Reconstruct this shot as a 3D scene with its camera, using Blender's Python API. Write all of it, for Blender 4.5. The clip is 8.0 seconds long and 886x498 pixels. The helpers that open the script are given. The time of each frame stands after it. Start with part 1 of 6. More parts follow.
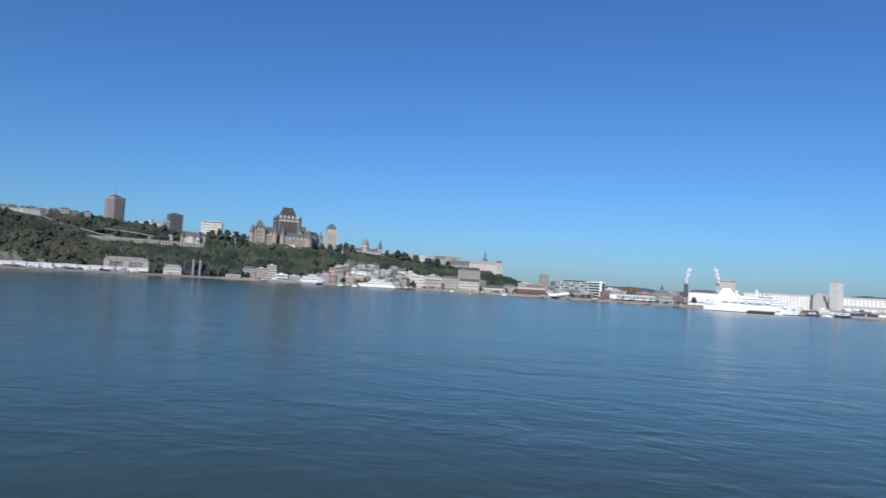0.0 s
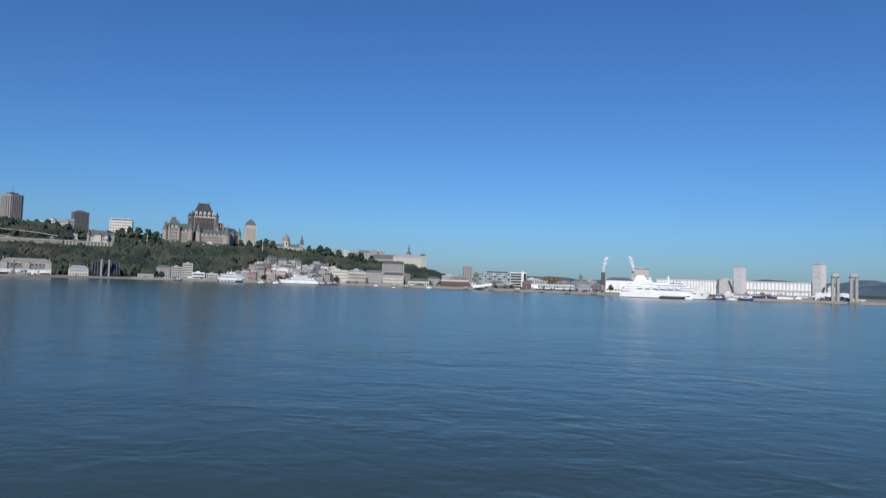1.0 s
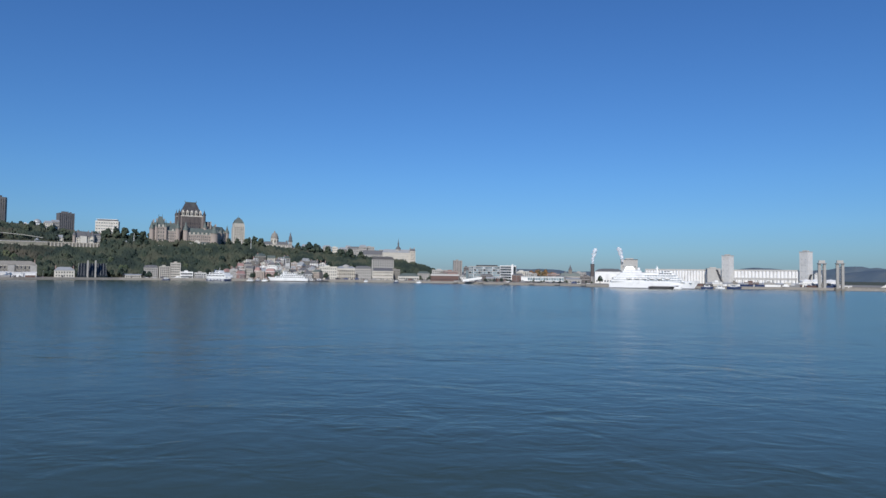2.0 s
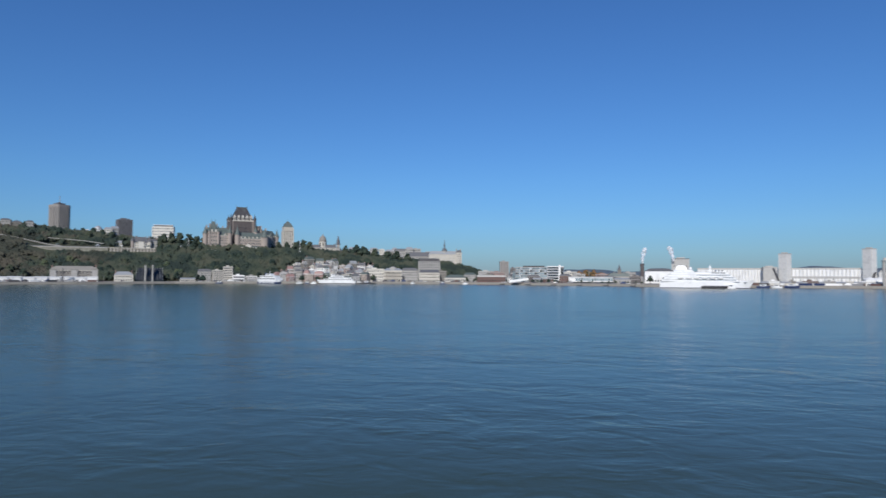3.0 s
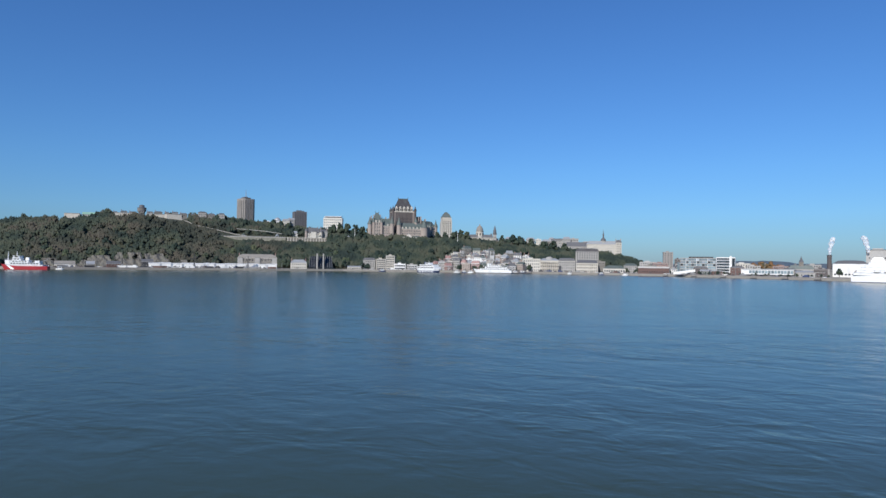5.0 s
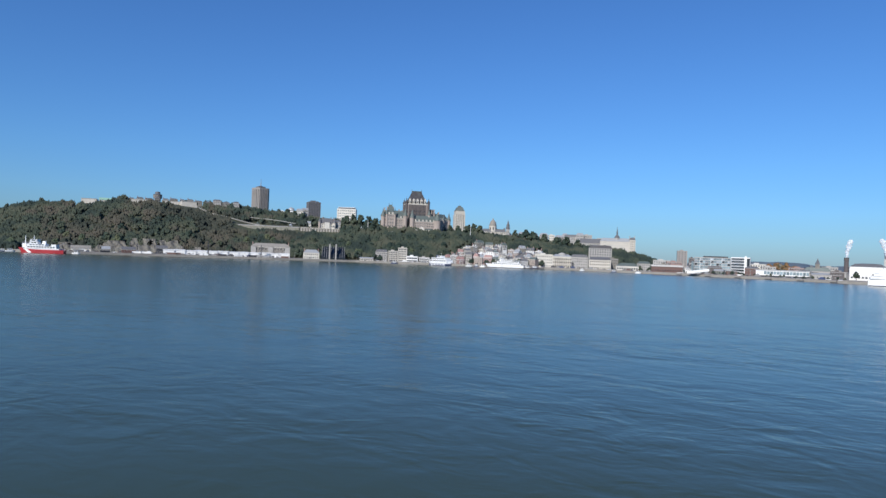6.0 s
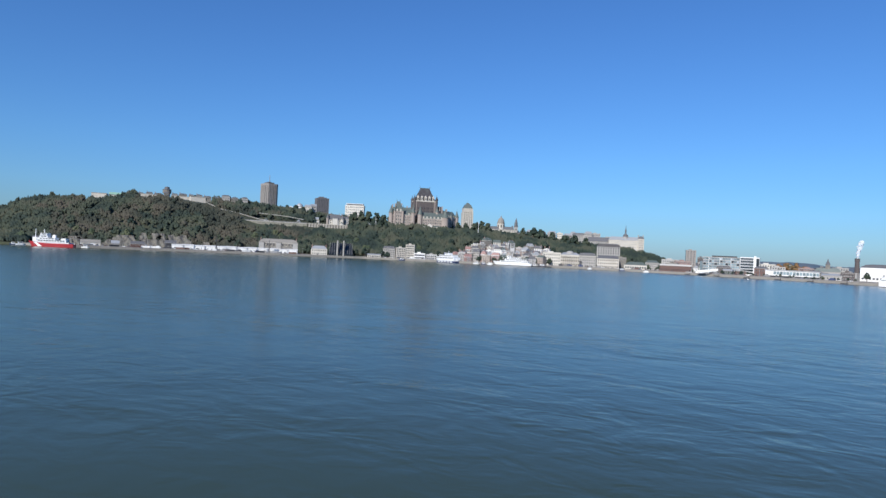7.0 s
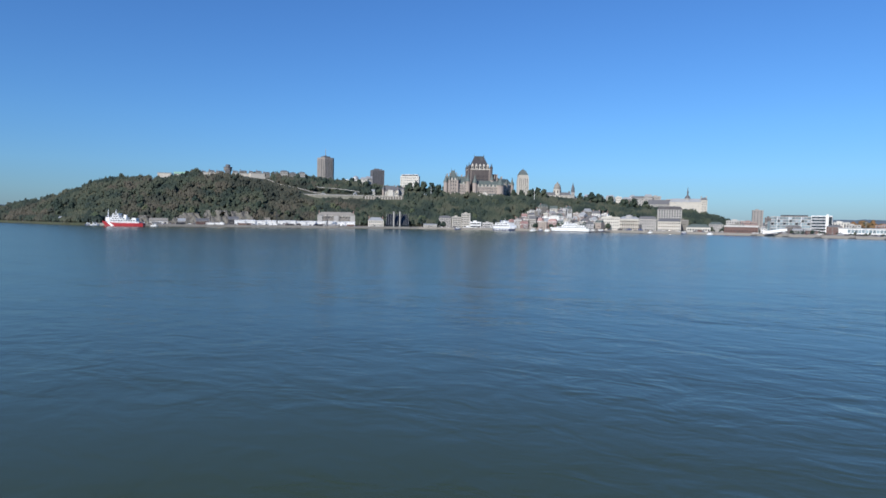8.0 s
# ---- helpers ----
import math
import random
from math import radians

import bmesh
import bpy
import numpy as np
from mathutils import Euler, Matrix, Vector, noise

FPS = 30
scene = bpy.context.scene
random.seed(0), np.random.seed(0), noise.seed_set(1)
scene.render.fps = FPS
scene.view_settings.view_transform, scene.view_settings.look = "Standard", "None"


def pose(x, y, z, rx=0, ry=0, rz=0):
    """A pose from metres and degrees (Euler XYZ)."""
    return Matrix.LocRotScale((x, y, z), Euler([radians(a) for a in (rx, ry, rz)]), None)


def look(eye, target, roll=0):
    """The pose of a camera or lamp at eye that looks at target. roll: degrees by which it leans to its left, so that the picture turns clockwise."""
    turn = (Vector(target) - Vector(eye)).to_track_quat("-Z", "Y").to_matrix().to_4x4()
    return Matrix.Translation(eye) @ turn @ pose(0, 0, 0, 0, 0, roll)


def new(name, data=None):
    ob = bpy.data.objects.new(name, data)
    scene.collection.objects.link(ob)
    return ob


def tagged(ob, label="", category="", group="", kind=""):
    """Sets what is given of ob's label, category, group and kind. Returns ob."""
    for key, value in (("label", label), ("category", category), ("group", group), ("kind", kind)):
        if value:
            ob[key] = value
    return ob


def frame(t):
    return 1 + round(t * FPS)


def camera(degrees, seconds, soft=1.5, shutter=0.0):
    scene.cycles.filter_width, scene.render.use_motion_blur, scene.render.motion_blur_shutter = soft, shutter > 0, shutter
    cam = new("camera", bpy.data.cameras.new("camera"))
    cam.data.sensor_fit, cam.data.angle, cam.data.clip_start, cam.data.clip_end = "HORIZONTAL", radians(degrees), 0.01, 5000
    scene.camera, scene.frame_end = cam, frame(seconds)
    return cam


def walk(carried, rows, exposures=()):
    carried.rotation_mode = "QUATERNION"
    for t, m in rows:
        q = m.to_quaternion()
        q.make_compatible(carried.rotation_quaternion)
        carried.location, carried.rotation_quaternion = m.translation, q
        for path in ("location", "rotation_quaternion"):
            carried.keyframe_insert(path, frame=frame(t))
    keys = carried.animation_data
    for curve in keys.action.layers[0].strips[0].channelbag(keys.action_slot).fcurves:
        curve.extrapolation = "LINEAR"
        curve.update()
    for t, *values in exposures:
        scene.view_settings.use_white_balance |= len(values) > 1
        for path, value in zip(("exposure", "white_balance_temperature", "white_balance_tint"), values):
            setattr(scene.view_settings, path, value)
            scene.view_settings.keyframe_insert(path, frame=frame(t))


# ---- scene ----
# The river bank of an old fortified city, seen across the water from the upper deck of a ferry.
# Places are given as a bearing (degrees to the right of the +y axis) and a range in metres from the ferry.
EYE, DRIFT = Vector((0, 0, 14)), Vector((0.93, 0.75, 0))  # where the ferry is half way, and its slow drift in metres a second
cam = camera(68.14, 8.0, soft=1.5, shutter=0.2)


def turn_row(t, yaw, pitch, roll):
    a, b = radians(yaw), radians(pitch)
    way = Vector((math.sin(a) * math.cos(b), math.cos(a) * math.cos(b), math.sin(b)))
    eye = EYE + (t - 4) * DRIFT
    return t, look(eye, eye + 100 * way, roll)


PATH = [
    (0.0, 13.749, 2.969, 3.342),
    (0.2, 17.515, 3.086, 3.035),
    (0.5, 19.366, 3.013, 2.642),
    (1.0, 20.415, 2.700, 1.862),
    (1.5, 20.978, 2.377, 1.045),
    (1.7, 21.103, 2.213, 0.949),
    (2.5, 21.593, 2.347, 0.475),
    (2.8, 20.395, 2.380, 0.366),
    (3.0, 17.262, 2.318, 0.245),
    (3.2, 13.525, 2.260, 0.516),
    (3.5, 9.470, 2.230, 0.244),
    (4.0, 5.928, 2.104, 0.115),
    (4.5, 4.686, 1.720, 0.215),
    (5.0, 3.595, 1.309, 0.789),
    (5.2, 3.253, 1.025, 1.138),
    (6.3, 2.293, 0.686, 2.388),
    (6.5, 2.151, 0.674, 2.506),
    (7.0, 1.780, 0.424, 2.662),
    (7.5, 0.762, -0.238, 1.658),
    (7.8, -1.788, -0.745, 0.812),
    (8.0, -3.091, -2.462, 0.944),
]
walk(cam, [turn_row(*row) for row in PATH], [(0, 0.05), (0.5, -0.05), (1.5, -0.13), (3.5, -0.1), (4.5, 0.0), (5.2, 0.1), (6.5, 0.22), (8, 0.25)])

# ---- light ----
SUN_BEARING, SUN_HEIGHT = -151, 33
world = bpy.data.worlds.new("world")
scene.world = world
world.use_nodes = True
wt = world.node_tree
sky = wt.nodes.new("ShaderNodeTexSky")
sky.sky_type = "NISHITA"
sky.sun_disc = False
sky.sun_elevation, sky.sun_rotation = radians(SUN_HEIGHT), radians(SUN_BEARING % 360)
sky.altitude, sky.air_density, sky.dust_density, sky.ozone_density = 300, 1.25, 0.1, 5.5
deep = wt.nodes.new("ShaderNodeMix")
deep.data_type, deep.blend_type = "RGBA", "MULTIPLY"
deep.inputs["Factor"].default_value, deep.inputs["B"].default_value = 1.0, (0.445, 0.735, 1.11, 1)
wt.links.new(sky.outputs["Color"], deep.inputs["A"])
wt.nodes["Background"].inputs["Strength"].default_value = 0.094
# the hazy air low over the land takes light out of the sky towards the horizon, all round
way, rise = wt.nodes.new("ShaderNodeTexCoord"), wt.nodes.new("ShaderNodeSeparateXYZ")
wt.links.new(way.outputs["Generated"], rise.inputs["Vector"])
haze = wt.nodes.new("ShaderNodeValToRGB")
for spot, tone in ((0.035, (0.85, 0.83, 0.87, 1)), (0.075, (0.96, 0.95, 0.97, 1))):
    haze.color_ramp.elements.new(spot).color = tone
haze.color_ramp.elements[0].color = (0.69, 0.66, 0.75, 1)
haze.color_ramp.elements[3].position = 0.14
wt.links.new(rise.outputs["Z"], haze.inputs["Fac"])
dim = wt.nodes.new("ShaderNodeMix")
dim.data_type, dim.blend_type = "RGBA", "MULTIPLY"
dim.inputs["Factor"].default_value = 1.0
wt.links.new(deep.outputs["Result"], dim.inputs["A"])
wt.links.new(haze.outputs["Color"], dim.inputs["B"])
wt.links.new(dim.outputs["Result"], wt.nodes["Background"].inputs["Color"])
sun = new("sun", bpy.data.lights.new("sun", "SUN"))
sun.data.energy, sun.data.angle, sun.data.color = 4.3, radians(0.5), (1.0, 0.965, 0.92)
a, b = radians(SUN_BEARING), radians(SUN_HEIGHT)
sun.matrix_world = look(Vector((math.sin(a) * math.cos(b), math.cos(a) * math.cos(b), math.sin(b))) * 500, (0, 0, 0))


# ---- materials ----
def surface(name, color, rough=0.8, metal=0.0, vary=0.25, grain=0.6, patch=9.0, bump=0.25, island=0.0, piece=0.0, dirt=None):
    """A painted, stone, brick or metal surface: fine grain and broad stains in metres, with a little relief."""
    m = bpy.data.materials.new(name)
    m.use_nodes = True
    nt = m.node_tree
    bsdf = nt.nodes["Principled BSDF"]
    bsdf.inputs["Roughness"].default_value, bsdf.inputs["Metallic"].default_value = rough, metal
    geo = nt.nodes.new("ShaderNodeNewGeometry")
    fine, broad = nt.nodes.new("ShaderNodeTexNoise"), nt.nodes.new("ShaderNodeTexNoise")
    for n, size in ((fine, grain), (broad, patch)):
        nt.links.new(geo.outputs["Position"], n.inputs["Vector"])
        n.inputs["Scale"].default_value, n.inputs["Detail"].default_value = 1 / size, 4
    add = nt.nodes.new("ShaderNodeMath")
    add.operation = "ADD"
    nt.links.new(fine.outputs["Fac"], add.inputs[0])
    nt.links.new(broad.outputs["Fac"], add.inputs[1])
    span = nt.nodes.new("ShaderNodeMapRange")
    span.inputs["From Min"].default_value, span.inputs["From Max"].default_value = 0.65, 1.35
    span.inputs["To Min"].default_value, span.inputs["To Max"].default_value = 1 - vary, 1 + vary
    nt.links.new(add.outputs[0], span.inputs["Value"])
    value = span.outputs["Result"]
    if island or piece:
        info = geo.outputs["Random Per Island"] if island else nt.nodes.new("ShaderNodeObjectInfo").outputs["Random"]
        r = nt.nodes.new("ShaderNodeMapRange")
        r.inputs["To Min"].default_value, r.inputs["To Max"].default_value = 1 - (island or piece), 1 + (island or piece)
        nt.links.new(info, r.inputs["Value"])
        mul = nt.nodes.new("ShaderNodeMath")
        mul.operation = "MULTIPLY"
        nt.links.new(value, mul.inputs[0])
        nt.links.new(r.outputs["Result"], mul.inputs[1])
        value = mul.outputs[0]
    tint = nt.nodes.new("ShaderNodeMix")
    tint.data_type = "RGBA"
    tint.inputs["A"].default_value = (*color, 1)
    tint.inputs["B"].default_value = (*(dirt or [c * 0.75 for c in color]), 1)
    lift = nt.nodes.new("ShaderNodeMapRange")
    lift.inputs["From Min"].default_value, lift.inputs["From Max"].default_value = 0.5, 0.75
    nt.links.new(broad.outputs["Fac"], lift.inputs["Value"])
    nt.links.new(lift.outputs["Result"], tint.inputs["Factor"])
    scale = nt.nodes.new("ShaderNodeVectorMath")
    scale.operation = "SCALE"
    nt.links.new(tint.outputs["Result"], scale.inputs[0])
    nt.links.new(value, scale.inputs["Scale"])
    nt.links.new(scale.outputs["Vector"], bsdf.inputs["Base Color"])
    relief = nt.nodes.new("ShaderNodeBump")
    relief.inputs["Strength"].default_value, relief.inputs["Distance"].default_value = bump, 0.3 * grain
    nt.links.new(fine.outputs["Fac"], relief.inputs["Height"])
    nt.links.new(relief.outputs["Normal"], bsdf.inputs["Normal"])
    return m


def foliage(name, colors, patch):
    """Leaf clumps: each clump takes its own shade, whole stands drift between summer green and autumn brown."""
    m = bpy.data.materials.new(name)
    m.use_nodes = True
    nt = m.node_tree
    bsdf = nt.nodes["Principled BSDF"]
    bsdf.inputs["Roughness"].default_value = 0.75
    bsdf.inputs["Specular IOR Level"].default_value = 0.2
    geo = nt.nodes.new("ShaderNodeNewGeometry")
    stand = nt.nodes.new("ShaderNodeTexNoise")
    stand.inputs["Scale"].default_value, stand.inputs["Detail"].default_value = 1 / patch, 3
    nt.links.new(geo.outputs["Position"], stand.inputs["Vector"])
    mix = nt.nodes.new("ShaderNodeMath")
    mix.operation = "MULTIPLY_ADD"
    mix.inputs[1].default_value, mix.inputs[2].default_value = 0.12, -0.06
    nt.links.new(geo.outputs["Random Per Island"], mix.inputs[0])
    add = nt.nodes.new("ShaderNodeMath")
    nt.links.new(mix.outputs[0], add.inputs[0])
    wide = nt.nodes.new("ShaderNodeMapRange")
    wide.inputs["From Min"].default_value, wide.inputs["From Max"].default_value = 0.33, 0.67
    nt.links.new(stand.outputs["Fac"], wide.inputs["Value"])
    nt.links.new(wide.outputs["Result"], add.inputs[1])
    ramp = nt.nodes.new("ShaderNodeValToRGB")
    nt.links.new(add.outputs[0], ramp.inputs["Fac"])
    bar = ramp.color_ramp
    bar.elements[0].position, bar.elements[1].position = 0.2, 0.85
    bar.elements[0].color, bar.elements[1].color = (*colors[0], 1), (*colors[-1], 1)
    for i, c in enumerate(colors[1:-1], 1):
        bar.elements.new(0.2 + 0.65 * i / (len(colors) - 1)).color = (*c, 1)
    nt.links.new(ramp.outputs["Color"], bsdf.inputs["Base Color"])
    leaf = nt.nodes.new("ShaderNodeTexNoise")
    leaf.inputs["Scale"].default_value, leaf.inputs["Detail"].default_value = 0.8, 4
    nt.links.new(geo.outputs["Position"], leaf.inputs["Vector"])
    relief = nt.nodes.new("ShaderNodeBump")
    relief.inputs["Strength"].default_value, relief.inputs["Distance"].default_value = 0.35, 0.9
    nt.links.new(leaf.outputs["Fac"], relief.inputs["Height"])
    nt.links.new(relief.outputs["Normal"], bsdf.inputs["Normal"])
    return m


def river():
    m = bpy.data.materials.new("river_water")
    m.use_nodes = True
    nt = m.node_tree
    bsdf = nt.nodes["Principled BSDF"]
    bsdf.inputs["Base Color"].default_value = (0.036, 0.050, 0.018, 1)
    bsdf.inputs["Roughness"].default_value, bsdf.inputs["IOR"].default_value = 0.19, 1.31
    geo = nt.nodes.new("ShaderNodeNewGeometry")
    total = None
    for size, stretch, high, lean in ((1.2, 1.2, 0.040, -30), (3.4, 1.35, 0.18, -22), (9.0, 1.5, 0.34, -38), (26.0, 2.0, 0.40, -15)):
        place = nt.nodes.new("ShaderNodeMapping")
        place.inputs["Rotation"].default_value = (0, 0, radians(lean))
        place.vector_type = "TEXTURE"
        place.inputs["Scale"].default_value = (size * stretch, size, 1)
        nt.links.new(geo.outputs["Position"], place.inputs["Vector"])
        wave = nt.nodes.new("ShaderNodeTexNoise")
        wave.inputs["Scale"].default_value, wave.inputs["Detail"].default_value, wave.inputs["Distortion"].default_value = 1, 2.6, 0.9
        nt.links.new(place.outputs["Vector"], wave.inputs["Vector"])
        add = nt.nodes.new("ShaderNodeMath")
        add.operation = "MULTIPLY_ADD"
        add.inputs[1].default_value = high
        nt.links.new(wave.outputs["Fac"], add.inputs[0])
        if total:
            nt.links.new(total, add.inputs[2])
        else:
            add.inputs[2].default_value = 0
        total = add.outputs[0]
    # wind streaks: broad calm and ruffled patches
    gust = nt.nodes.new("ShaderNodeTexNoise")
    gust.inputs["Scale"].default_value, gust.inputs["Detail"].default_value = 1, 2
    lay = nt.nodes.new("ShaderNodeMapping")
    lay.inputs["Scale"].default_value = (1 / 420, 1 / 75, 1)
    nt.links.new(geo.outputs["Position"], lay.inputs["Vector"])
    nt.links.new(lay.outputs["Vector"], gust.inputs["Vector"])
    span = nt.nodes.new("ShaderNodeMapRange")
    span.inputs["From Min"].default_value, span.inputs["From Max"].default_value = 0.70, 1.10
    span.inputs["To Min"].default_value, span.inputs["To Max"].default_value = 0.18, 0.95
    patch = nt.nodes.new("ShaderNodeTexNoise")
    patch.inputs["Scale"].default_value, patch.inputs["Detail"].default_value = 1, 2.5
    near = nt.nodes.new("ShaderNodeMapping")
    near.vector_type = "TEXTURE"
    near.inputs["Rotation"].default_value, near.inputs["Scale"].default_value = (0, 0, radians(-25)), (48, 17, 1)
    nt.links.new(geo.outputs["Position"], near.inputs["Vector"])
    nt.links.new(near.outputs["Vector"], patch.inputs["Vector"])
    both = nt.nodes.new("ShaderNodeMath")
    both.operation = "MULTIPLY_ADD"
    both.inputs[1].default_value = 0.8
    nt.links.new(patch.outputs["Fac"], both.inputs[0])
    nt.links.new(gust.outputs["Fac"], both.inputs[2])
    nt.links.new(both.outputs[0], span.inputs["Value"])
    relief = nt.nodes.new("ShaderNodeBump")
    relief.inputs["Distance"].default_value = 1.0
    nt.links.new(span.outputs["Result"], relief.inputs["Strength"])
    nt.links.new(total, relief.inputs["Height"])
    nt.links.new(relief.outputs["Normal"], bsdf.inputs["Normal"])
    return m


WATER = river()
SOIL = surface("soil_and_scrub", (0.055, 0.060, 0.034), 0.95, vary=0.4, grain=3, patch=25, dirt=(0.038, 0.050, 0.025))
QUAY = surface("quay_concrete", (0.26, 0.24, 0.21), 0.9, grain=1.5, patch=14)
ROCK = surface("shale_rock", (0.155, 0.142, 0.12), 0.9, vary=0.5, grain=2.2, patch=9, bump=0.9, dirt=(0.10, 0.10, 0.08))
WOODS = foliage("woodland_leaves", [(0.024, 0.036, 0.030), (0.036, 0.050, 0.037), (0.052, 0.064, 0.044), (0.068, 0.074, 0.052)], 46)
OAKS = foliage("turning_oak_leaves", [(0.034, 0.041, 0.032), (0.050, 0.054, 0.041), (0.066, 0.065, 0.048), (0.078, 0.071, 0.054)], 46)
CROWN = foliage("park_leaves", [(0.022, 0.036, 0.028), (0.032, 0.048, 0.034), (0.046, 0.060, 0.040), (0.060, 0.072, 0.046)], 22)
OLIVE = foliage("pale_olive_leaves", [(0.056, 0.076, 0.044), (0.074, 0.090, 0.050), (0.094, 0.100, 0.055)], 20)
ORANGE = foliage("autumn_leaves", [(0.10, 0.085, 0.045), (0.16, 0.10, 0.05), (0.21, 0.115, 0.05), (0.17, 0.085, 0.045)], 20)
# far forest: the blue-grey of aerial haze is mixed into its leaf colours
HAZED = foliage("hazed_distant_forest", [(0.085, 0.118, 0.150), (0.098, 0.130, 0.158), (0.112, 0.138, 0.158)], 90)
BARK = surface("bark", (0.10, 0.08, 0.06), 0.95, grain=0.4)
BRICK = surface("orange_brick", (0.345, 0.29, 0.25), 0.85, grain=1.2, patch=12, dirt=(0.31, 0.255, 0.22))
BROWN = surface("brown_brick", (0.112, 0.095, 0.090), 0.85, grain=1.2, patch=14)
RED = surface("red_brick", (0.30, 0.20, 0.175), 0.85, grain=1.0, patch=8)
BUFF = surface("buff_brick", (0.245, 0.205, 0.18), 0.85, grain=1.2, patch=12)
STONE = surface("grey_limestone", (0.35, 0.335, 0.31), 0.85, grain=1.2, patch=10)
PALE = surface("pale_limestone", (0.53, 0.49, 0.42), 0.85, grain=1.4, patch=12)
DARKSTONE = surface("dark_rubble_stone", (0.20, 0.185, 0.16), 0.9, vary=0.35, grain=1.5, patch=7)
WHITE = surface("white_paint", (0.78, 0.77, 0.74), 0.55, vary=0.06, grain=2, patch=11)
CREAM = surface("cream_render", (0.62, 0.585, 0.51), 0.8, vary=0.12, grain=2, patch=9)
LIMEWASH = surface("weathered_limewash", (0.60, 0.59, 0.56), 0.8, vary=0.15, grain=2, patch=10)
CONCRETE = surface("raw_concrete", (0.43, 0.415, 0.385), 0.85, vary=0.18, grain=1.5, patch=10)
TAN = surface("tan_precast", (0.29, 0.265, 0.24), 0.8, vary=0.15, grain=2, patch=20)
DARKTOWER = surface("dark_precast", (0.135, 0.13, 0.135), 0.8, vary=0.15, grain=2, patch=16)
COPPER = surface("weathered_copper", (0.10, 0.125, 0.112), 0.6, vary=0.35, grain=1.5, patch=6, dirt=(0.085, 0.09, 0.088))
DARKROOF = surface("dark_copper_roof", (0.052, 0.048, 0.050), 0.6, vary=0.35, grain=1.5, patch=8, dirt=(0.07, 0.08, 0.075))
MOSSY = surface("mossy_retaining_stone", (0.26, 0.245, 0.20), 0.9, vary=0.3, grain=1.5, patch=8, dirt=(0.13, 0.14, 0.10))
VERDIGRIS = surface("bright_verdigris", (0.27, 0.45, 0.34), 0.6, vary=0.2, grain=1.5, patch=6)
SLATE = surface("slate_roof", (0.12, 0.12, 0.125), 0.7, vary=0.25, grain=1, patch=6)
TIN = surface("tin_roof", (0.42, 0.43, 0.43), 0.5, 0.3, vary=0.15, grain=1.5, patch=7)
REDROOF = surface("red_tin_roof", (0.33, 0.20, 0.175), 0.6, vary=0.2, grain=1.5, patch=7)
RUST = surface("red_brown_cladding", (0.13, 0.075, 0.062), 0.7, vary=0.2, grain=1.5, patch=8)
STEEL = surface("grey_steel", (0.25, 0.25, 0.25), 0.6, 0.4, vary=0.2, grain=1, patch=6)
DARK = surface("dark_paint", (0.035, 0.035, 0.04), 0.6, vary=0.2, grain=1, patch=5)
NAVY = surface("navy_hull_paint", (0.03, 0.05, 0.12), 0.4, vary=0.1, grain=2, patch=9)
HULLRED = surface("red_hull_paint", (0.42, 0.033, 0.042), 0.45, vary=0.12, grain=2, patch=9)
HULLWHITE = surface("white_hull_paint", (0.82, 0.82, 0.81), 0.35, vary=0.05, grain=2, patch=9)
GREEN = surface("green_cladding", (0.15, 0.175, 0.16), 0.7, vary=0.2, grain=1.5, patch=8)
GLASS = surface("window_glass", (0.035, 0.042, 0.05), 0.12, vary=0.3, grain=4, patch=12, bump=0.02, piece=0.5)
BLUEGLASS = surface("curtain_wall_glass", (0.20, 0.26, 0.28), 0.15, vary=0.25, grain=4, patch=12, bump=0.02, piece=0.4)
STEAM = bpy.data.materials.new("white_steam")
STEAM.use_nodes = True
st = STEAM.node_tree
body, glow = (st.nodes.new(k) for k in ("ShaderNodeBsdfDiffuse", "ShaderNodeBsdfTranslucent"))
mixed = st.nodes.new("ShaderNodeMixShader")
for n in (body, glow):
    n.inputs["Color"].default_value = (0.97, 0.97, 0.97, 1)
mixed.inputs[0].default_value = 0.35
st.links.new(body.outputs[0], mixed.inputs[1])
st.links.new(glow.outputs[0], mixed.inputs[2])
thin, clear, wisp = (st.nodes.new("ShaderNodeMixShader"), st.nodes.new("ShaderNodeBsdfTransparent"), st.nodes.new("ShaderNodeTexNoise"))
wisp.inputs["Scale"].default_value, wisp.inputs["Detail"].default_value = 0.35, 4
thick = st.nodes.new("ShaderNodeMapRange")
thick.inputs["From Min"].default_value, thick.inputs["From Max"].default_value = 0.38, 0.62
thick.inputs["To Min"].default_value, thick.inputs["To Max"].default_value = 0.25, 0.92
st.links.new(st.nodes.new("ShaderNodeNewGeometry").outputs["Position"], wisp.inputs["Vector"])
st.links.new(wisp.outputs["Fac"], thick.inputs["Value"])
st.links.new(thick.outputs["Result"], thin.inputs[0])
st.links.new(clear.outputs[0], thin.inputs[1])
st.links.new(mixed.outputs[0], thin.inputs[2])
st.links.new(thin.outputs[0], st.nodes["Material Output"].inputs["Surface"])
SHIPGLASS = surface("sunlit_cabin_glass", (0.30, 0.34, 0.37), 0.25, vary=0.2, grain=3, patch=9, bump=0.02, piece=0.4)


# ---- building blocks ----
def at(bearing, distance, z=0.0, turn=0.0):
    """The pose of a thing that faces the ferry: its x to the right, its y away, turned by some degrees to the left."""
    a = radians(bearing)
    return pose(distance * math.sin(a), distance * math.cos(a), z, 0, 0, -bearing + turn)


def thing(name, m, label, category, group="", kind=""):
    ob = new(name)
    ob.empty_display_size = 2
    ob.matrix_world = m
    return tagged(ob, label, category, group, kind)


